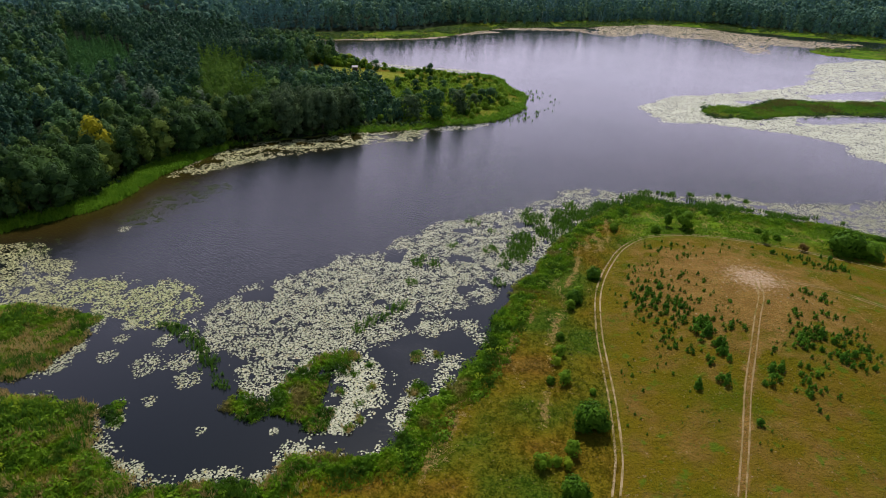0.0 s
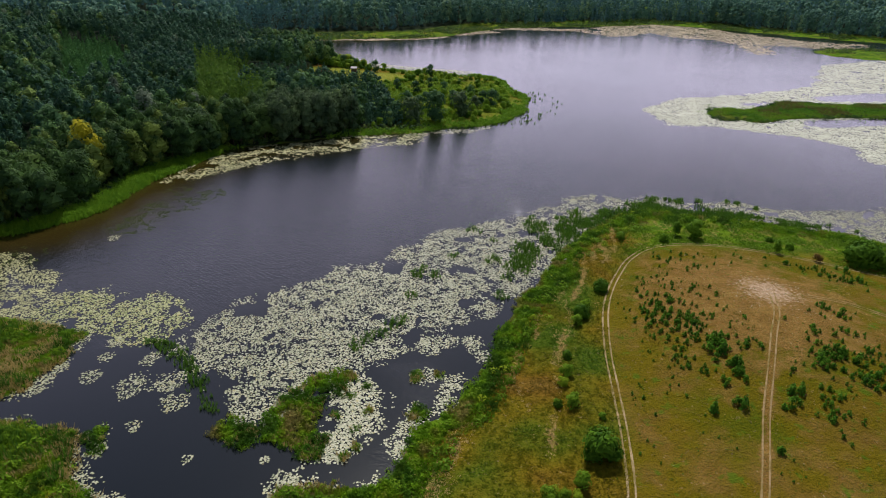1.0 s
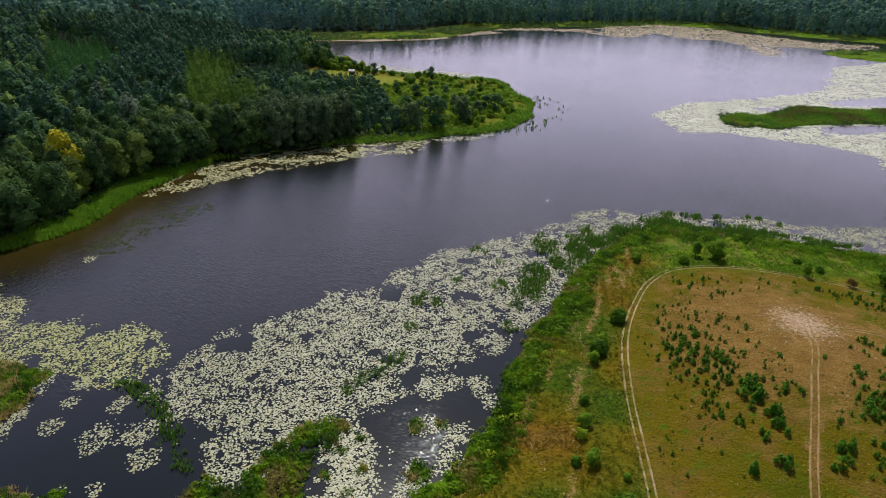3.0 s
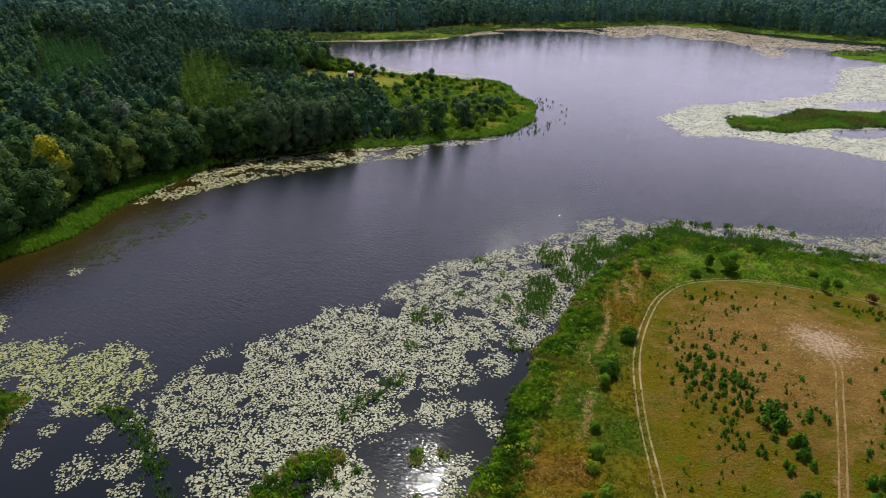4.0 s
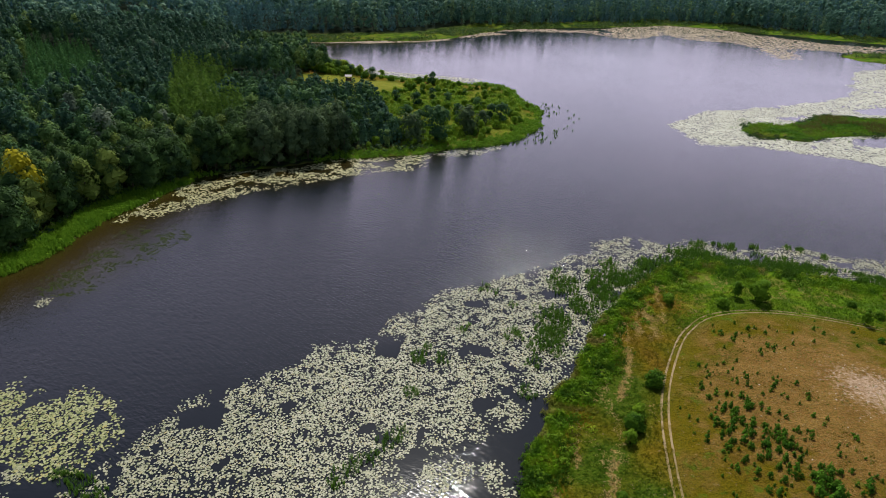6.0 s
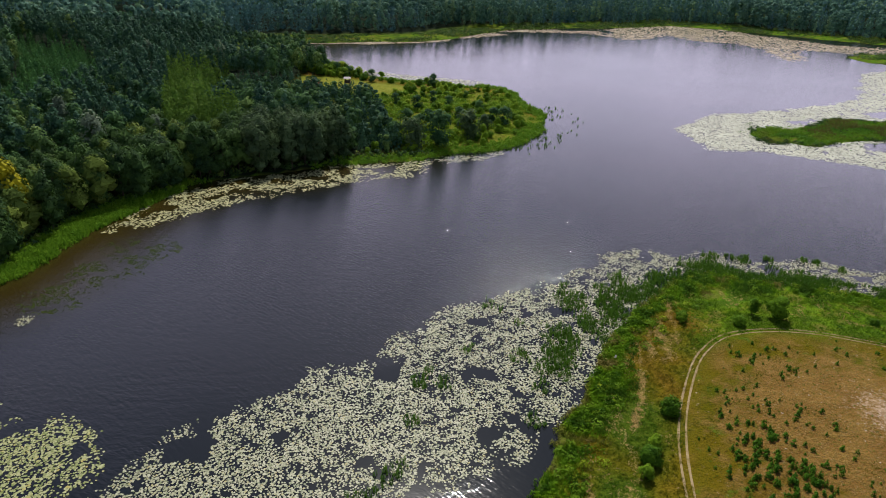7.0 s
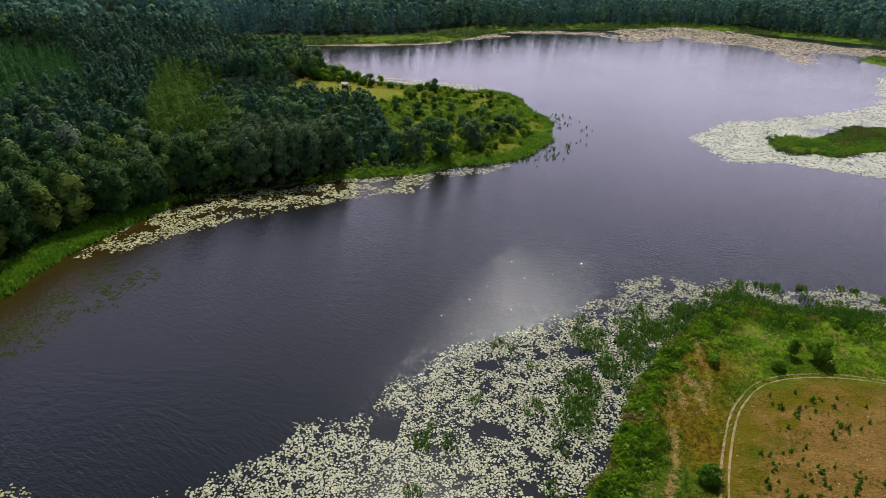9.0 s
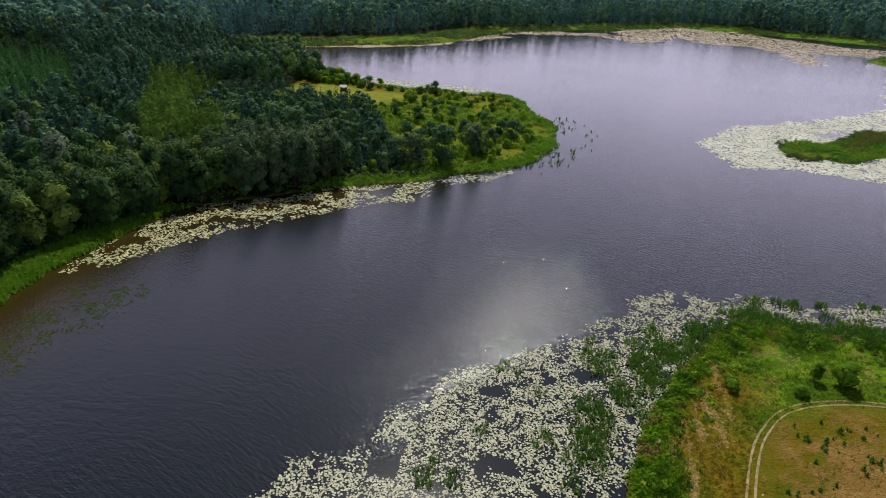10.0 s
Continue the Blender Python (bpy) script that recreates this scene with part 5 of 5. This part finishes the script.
# clumps on the field: rows of x, y, spread, how many, size
PINES_WEST = [(70.3, 186.9, 1.1, 6, 0.7), (78.7, 188.2, 2.1, 8, 0.7), (78.3, 180.5, 0.8, 3, 0.8), (58.2, 173.7, 0.5, 2, 0.5), (60.0, 170.7, 0.8, 2, 0.5), (64.4, 171.4, 1.1, 4, 0.6), (65.3, 167.6, 0.8, 3, 0.6), (71.1, 164.9, 1.3, 4, 0.7), (75.9, 166.9, 0.8, 2, 0.7), (75.5, 160.2, 0.5, 2, 0.7), (75.2, 153.1, 0.5, 2, 0.6), (69.2, 149.6, 0.8, 3, 0.5), (57.0, 160.0, 1.6, 9, 0.8), (56.1, 153.3, 1.9, 12, 0.8), (61.1, 156.9, 1.9, 10, 0.8), (64.2, 157.6, 1.9, 8, 0.8), (56.2, 147.1, 1.9, 12, 0.8), (60.0, 147.3, 1.9, 12, 0.9), (63.2, 148.7, 1.9, 10, 0.8)]
PINES_MID = [(57.6, 142.3, 2.6, 8, 0.8), (62.3, 143.0, 1.6, 6, 0.8), (64.2, 140.8, 1.1, 4, 0.8), (54.9, 133.4, 1.6, 6, 0.6), (54.7, 129.7, 1.1, 3, 0.6), (57.3, 128.6, 0.6, 3, 0.9), (59.6, 126.8, 0.8, 3, 0.8), (65.6, 135.7, 1.4, 8, 1.4), (65.7, 131.1, 0.9, 4, 1.4), (71.9, 141.0, 0.8, 2, 0.6), (72.8, 140.0, 0.8, 2, 0.6), (76.7, 145.2, 0.8, 3, 0.6), (75.6, 133.0, 0.8, 3, 0.7), (72.0, 133.4, 0.8, 3, 0.7), (77.8, 125.1, 0.9, 3, 0.7), (80.7, 126.2, 0.8, 2, 0.6), (83.9, 129.5, 0.8, 2, 0.6), (42.1, 119.5, 0.8, 3, 0.5), (44.4, 120.7, 0.8, 3, 0.5)]
PINES_TALL = [(67.8, 127.7, 0.5, 2, 1.5), (67.7, 124.4, 0.6, 3, 1.5), (63.2, 121.8, 0.5, 2, 1.5), (63.9, 115.0, 0.4, 2, 1.4), (67.5, 116.4, 0.7, 3, 1.5), (57.7, 113.9, 0.1, 1, 1.7), (69.6, 113.1, 0.1, 1, 1.4), (72.0, 113.4, 0.1, 1, 1.2), (74.0, 113.3, 0.5, 2, 1.3), (75.3, 117.5, 0.1, 1, 1.2), (77.4, 117.6, 0.1, 1, 1.6), (66.3, 102.0, 0.1, 1, 1.2), (58.5, 86.9, 0.1, 1, 0.9), (62.7, 104.1, 0.1, 1, 0.6), (67.7, 114.1, 0.3, 1, 1.5), (52.8, 118.0, 0.8, 2, 0.5), (45.2, 114.9, 0.8, 2, 0.5), (55.1, 102.3, 2.1, 3, 0.4), (51.2, 120.7, 0.8, 2, 0.5)]
PINES_EAST = [(91.0, 138.8, 1.5, 6, 0.9), (101.1, 154.2, 0.6, 3, 0.9), (96.1, 148.6, 0.6, 2, 0.7), (104.4, 149.5, 1.3, 6, 1.0), (98.9, 139.7, 1.5, 6, 0.8), (88.8, 132.6, 0.8, 3, 0.8), (88.3, 129.0, 1.1, 5, 0.9), (87.0, 125.6, 1.1, 5, 1.1), (92.7, 129.1, 0.7, 3, 1.6), (89.6, 124.9, 0.8, 2, 0.8), (90.0, 121.8, 0.4, 2, 1.0), (95.9, 129.6, 1.1, 4, 0.8), (93.4, 122.6, 0.8, 4, 0.9), (93.6, 120.8, 0.8, 4, 1.0), (96.1, 121.5, 1.3, 6, 1.2), (99.6, 126.7, 1.1, 4, 0.8), (100.8, 131.9, 1.1, 4, 0.7), (103.4, 130.2, 1.1, 4, 0.7), (95.1, 116.8, 0.6, 2, 0.9)]
PINES_FAR = [(102.7, 123.3, 0.6, 2, 0.8), (100.3, 123.6, 0.6, 3, 0.9), (82.8, 117.6, 0.8, 3, 0.7), (81.5, 114.9, 0.6, 2, 0.7), (82.3, 112.6, 0.8, 3, 0.9), (79.3, 109.6, 0.8, 3, 0.8), (80.7, 110.0, 0.5, 2, 0.8), (85.0, 114.2, 0.6, 2, 0.8), (88.7, 117.6, 0.6, 2, 0.7), (79.8, 105.1, 0.4, 1, 0.6), (86.1, 108.1, 0.4, 1, 0.6), (95.3, 189.2, 0.2, 1, 0.6), (103.3, 189.9, 0.2, 1, 0.6), (100.4, 183.5, 0.2, 1, 0.6), (108.2, 184.4, 0.8, 3, 0.8), (111.1, 183.3, 0.8, 3, 0.8), (115.8, 181.3, 1.1, 4, 0.7), (118.3, 179.5, 1.1, 4, 0.7)]
PINES_TOP = [(120.5, 175.4, 1.5, 7, 0.9), (124.6, 175.9, 1.1, 4, 0.9), (124.4, 182.4, 0.4, 2, 1.1), (94.2, 192.2, 0.4, 1, 0.6), (41.6, 102.6, 1.3, 3, 0.4), (66.7, 94.5, 1.1, 2, 0.4)]
small = []
for clumps in (PINES_WEST, PINES_MID, PINES_TALL, PINES_EAST, PINES_FAR, PINES_TOP):
    for px, py, wide, count, size in clumps:
        count = max(1, int(count * 0.8))
        gx1, gy1 = rng.normal(px, wide * 1.05, count), rng.normal(py, wide * 1.5, count)
        clear = (away(gx1, gy1, TRACK_UP, False) > 1.9) & (away(gx1, gy1, TRACK, False) > 1.9)
        gx1, gy1 = gx1[clear], gy1[clear]
        count = len(gx1)
        stand(pine_models, gx1, gy1, size * rng.uniform(0.6, 1.25, count))
        small += [(rng.normal(px, wide * 2.2), rng.normal(py, wide * 2.8), 0.8 * size * rng.uniform(0.5, 1.2)) for _ in range(count * 2)]
small = np.array(small)
small = small[(away(small[:, 0], small[:, 1], TRACK_UP, False) > 1.5) & (away(small[:, 0], small[:, 1], TRACK, False) > 1.5)]
tiled("pine_seedlings", [young_crown() for _ in range(5)], small[:, 0], small[:, 1], height(small[:, 0], small[:, 1]) - 0.05, small[:, 2], M["sapling"], "tiny green pine seedlings on the dry field", "young pine", "young pines")

sx, sy = scatter((52, 135, 118, 196), 0.5, lambda x, y: (signed(x, y, FIELD) > 1) * (0.9 * np.exp(-(((x - 92) / 9) ** 2) - ((y - 163) / 11) ** 2) + 0.10 * np.exp(-(((x - 80) / 25) ** 2) - ((y - 165) / 26) ** 2) * step(0.5, 0.62, fbm(x, y, 6, 102))))
tiled("field_stones", [(OCTA * rng.uniform(0.55, 1.0, (6, 1)) * np.array([1, 0.8, 0.5]), OCTA_F) for _ in range(6)], sx, sy, height(sx, sy), rng.uniform(0.12, 0.34, len(sx)), M["stone"], "pale stones scattered over the bare crest", "stones")

# ---- the peninsula ----
x, y = jittered((-110, 340, 60, 520), 5.2, lambda x, y: (signed(x, y, MEADOW) > -3) & (dry(x, y)[0] > 6.5) & (fbm(x, y, 22, 91) + 0.25 * step(470, 400, y) > 0.45) & ~((y > 456) & (x < -28)))
far_bushes = [plant("bush", broad_crown(8, 48, 3.2, 4.0, -0.4, 0.34), M[m], 2.4, 0.09, "rounded green bush on the peninsula meadow", "bush", "peninsula bushes") for m in ("meadow_bush", "meadow_bush", "bush", "shrub", "meadow_bush")]
pick = np.random.default_rng(5).permutation(len(x))[:175]
x, y = x[pick], y[pick]
stand(far_bushes, x, y, rng.uniform(0.6, 1.5, len(x)))
x, y = jittered((-112, 480, 10, 560), 4.4, lambda x, y: (dry(x, y)[0] > 1.5) & (signed(x, y, LAWN) < -1) & (x > -112) & (dry(x, y)[0] < 15 + 10 * step(-60, -85, x)) & (y > 486) & (fbm(x, y, 9, 94) + 0.3 * step(-50, -75, x) > 0.46))
stand(far_bushes, x, y, rng.uniform(0.6, 1.3, len(x)) * (1 + 0.9 * step(-55, -80, x)))
grey_models = [plant("willow_bush", broad_crown(16, 58, 9, 9.5, -1.0, 0.55), M["willow"], 7, 0.2, "large rounded grey-green willow on the peninsula", "tree", "peninsula willows") for _ in range(3)]
dark_models = [plant("broadleaf_tree", broad_crown(16, 58, 11, 9, -1.0, 0.55), M["broad"], 9, 0.2, "large rounded dark green tree on the peninsula", "tree", "peninsula trees") for _ in range(2)]
PENINSULA = [(-18.0, 356.4, 14), (-5.2, 360.4, 14.5), (10.3, 374.8, 14), (29.1, 398.9, 9), (-15.3, 380.5, 8), (-3.3, 387.0, 7), (-11.7, 398.9, 6), (-25.8, 360.5, 9), (18.7, 390.6, 8), (23.9, 405.2, 7), (5.2, 401.3, 7), (17.3, 425.7, 6), (-0.3, 433.0, 6), (-18.3, 421.9, 7), (-9.7, 443.3, 6), (-31.0, 431.0, 6), (32.6, 454.7, 4), (-34.7, 349.6, 5), (-37.8, 345.2, 3.5), (20.5, 376.3, 4), (-22.4, 388.8, 8)]
for k, (bx, by, wide) in enumerate(PENINSULA):
    stand(grey_models if k in (0, 2, 8) else dark_models if wide > 5.5 else bright_models, np.array([bx]), np.array([by]), np.array([wide / (9.2 if wide > 5.5 else 3.6)]))
BACK_SHORE = [(-90.4, 544.8, 8), (-81.9, 537.0, 8), (-71.8, 526.9, 7), (-59.5, 513.9, 6), (-53.3, 508.8, 8), (-40.3, 507.4, 5), (-32.1, 506.1, 4), (-19.7, 500.3, 6), (-10.6, 499.0, 8), (-3.4, 500.6, 5), (7.4, 494.3, 5), (-105.1, 535.6, 9), (-99.4, 542.4, 9)]
for bx, by, wide in BACK_SHORE:
    stand(dark_models if wide > 6 else bush_models, np.array([bx]), np.array([by]), np.array([wide / (10 if wide > 6 else 4.4)]))
retire(far_bushes + round_models + red_models + bush_models + bright_models + slim_models + pine_models + grey_models + dark_models)


# ---- lookout tower, house, board ----


def part(name, bm, mat, parent, label=""):
    me = bpy.data.meshes.new(name)
    bm.to_mesh(me)
    bm.free()
    me.materials.append(mat)
    ob = new(name, me)
    ob.parent = parent
    if label:
        tagged(ob, label)
    return ob


def beam(a, b, r):
    """A square beam from a to b."""
    bm = bmesh.new()
    a, b = Vector(a), Vector(b)
    turn = (b - a).to_track_quat("Z", "Y").to_matrix().to_4x4()
    bmesh.ops.create_cube(bm, size=1, matrix=Matrix.Translation((a + b) / 2) @ turn @ Matrix.Diagonal((2 * r, 2 * r, (b - a).length, 1)))
    return bm


def block(x0, y0, z0, x1, y1, z1):
    bm = bmesh.new()
    bmesh.ops.create_cube(bm, size=1, matrix=Matrix.Translation(((x0 + x1) / 2, (y0 + y1) / 2, (z0 + z1) / 2)) @ Matrix.Diagonal((x1 - x0, y1 - y0, z1 - z0, 1)))
    return bm


def gable(w, d, eave, ridge, thick=0.12):
    """Two roof slopes with thickness, ridge along x."""
    bm = bmesh.new()
    for s in (-1, 1):
        vs = [bm.verts.new(v) for v in ((-w / 2, s * d / 2, eave), (w / 2, s * d / 2, eave), (w / 2, 0, ridge), (-w / 2, 0, ridge))]
        up = [bm.verts.new(v.co + Vector((0, 0, thick))) for v in vs]
        bm.faces.new(vs), bm.faces.new(up)
        for j in range(4):
            bm.faces.new((vs[j], vs[(j + 1) % 4], up[(j + 1) % 4], up[j]))
    bmesh.ops.recalc_face_normals(bm, faces=bm.faces)
    return bm


def lookout_tower(x, y):
    root = tagged(new("lookout_tower"), "dark timber lookout tower with pale tin roof in the meadow", "tower")
    root.location = (x, y, float(height(x, y)) - 0.1)
    for sx in (-1, 1):
        for sy in (-1, 1):
            part("leg", beam((sx * 1.9, sy * 1.9, 0), (sx * 1.4, sy * 1.4, 7.2), 0.14), M["timber"], root)
    for s in (-1, 1):
        part("brace", beam((-1.8, s * 1.8, 0.6), (1.5, s * 1.5, 4.4), 0.07), M["timber"], root)
        part("brace", beam((1.8, s * 1.8, 0.6), (-1.5, s * 1.5, 4.4), 0.07), M["timber"], root)
        part("brace", beam((s * 1.8, -1.8, 0.6), (s * 1.5, 1.5, 4.4), 0.07), M["timber"], root)
    part("platform", block(-1.9, -1.9, 4.4, 1.9, 1.9, 4.6), M["timber"], root)
    for s in (-1, 1):
        part("parapet", block(-1.8, s * 1.75 - 0.06, 4.6, 1.8, s * 1.75 + 0.06, 5.7), M["timber"], root)
        part("parapet", block(s * 1.75 - 0.06, -1.65, 4.6, s * 1.75 + 0.06, 1.65, 5.7), M["timber"], root)
    part("roof", gable(4.4, 4.4, 7.0, 8.0), M["tin"], root, "pale weathered tin roof")
    ladder = part("ladder", beam((0.4, -3.2, 0), (0.4, -1.9, 4.5), 0.05), M["timber"], root)
    part("rail", beam((1.0, -3.2, 0), (1.0, -1.9, 4.5), 0.05), M["timber"], ladder)
    for k in range(12):
        f = (k + 0.5) / 12
        part("rung", beam((0.4, -3.2 + 1.3 * f, 4.5 * f), (1.0, -3.2 + 1.3 * f, 4.5 * f), 0.03), M["timber"], ladder)


def cottage(x, y):
    root = tagged(new("cottage"), "small pale cottage with red tiled roof behind the trees", "house")
    root.scale = (0.55, 0.55, 0.55)
    root.location = (x, y, float(height(x, y)) - 0.1)
    bm = block(-5, -3.2, 0, 5, 3.2, 2.9)
    part("wall", bm, M["plaster"], root)
    for s in (-1, 1):
        g = bmesh.new()
        vs = [g.verts.new(v) for v in ((s * 4.9, -3.2, 2.9), (s * 4.9, 3.2, 2.9), (s * 4.9, 0, 5.6), (s * 5.0, -3.2, 2.9), (s * 5.0, 3.2, 2.9), (s * 5.0, 0, 5.6))]
        for f in ((0, 1, 2), (3, 4, 5), (0, 1, 4, 3), (1, 2, 5, 4), (2, 0, 3, 5)):
            g.faces.new([vs[k] for k in f])
        part("gable", g, M["plaster"], root)
    roof = part("roof", gable(11, 7.8, 2.6, 5.9, 0.16), M["tile"], root, "red tiled gable roof")
    part("chimney", block(1.6, -0.4, 4.8, 2.3, 0.3, 6.8), M["tile"], roof)
    for wx0 in (-3.4, 2.0):
        win = part("window", block(wx0, -3.26, 1.0, wx0 + 1.3, -3.19, 2.2), M["timber"], root)
        part("pane", block(wx0 + 0.1, -3.28, 1.1, wx0 + 1.2, -3.262, 2.1), M["glass"], win)
    part("door", block(-0.6, -3.27, 0.05, 0.5, -3.19, 2.1), M["timber"], root)


lookout_tower(*(-65.2, 474.2))
cottage(*(-88.2, 485.6))
bx, by = (39.2, 187.6)
board = new("board")
tagged(board, "small pale weathered board lying in the shore grass", "board")
board.matrix_basis = pose(bx, by, float(height(bx, by)) + 0.9, 28, 8, 40)
part("plank", block(-0.55, -0.13, -0.03, 0.55, 0.13, 0.03), M["tin"], board)
part("plank", block(-0.2, 0.15, -0.03, 0.7, 0.34, 0.03), M["tin"], board)
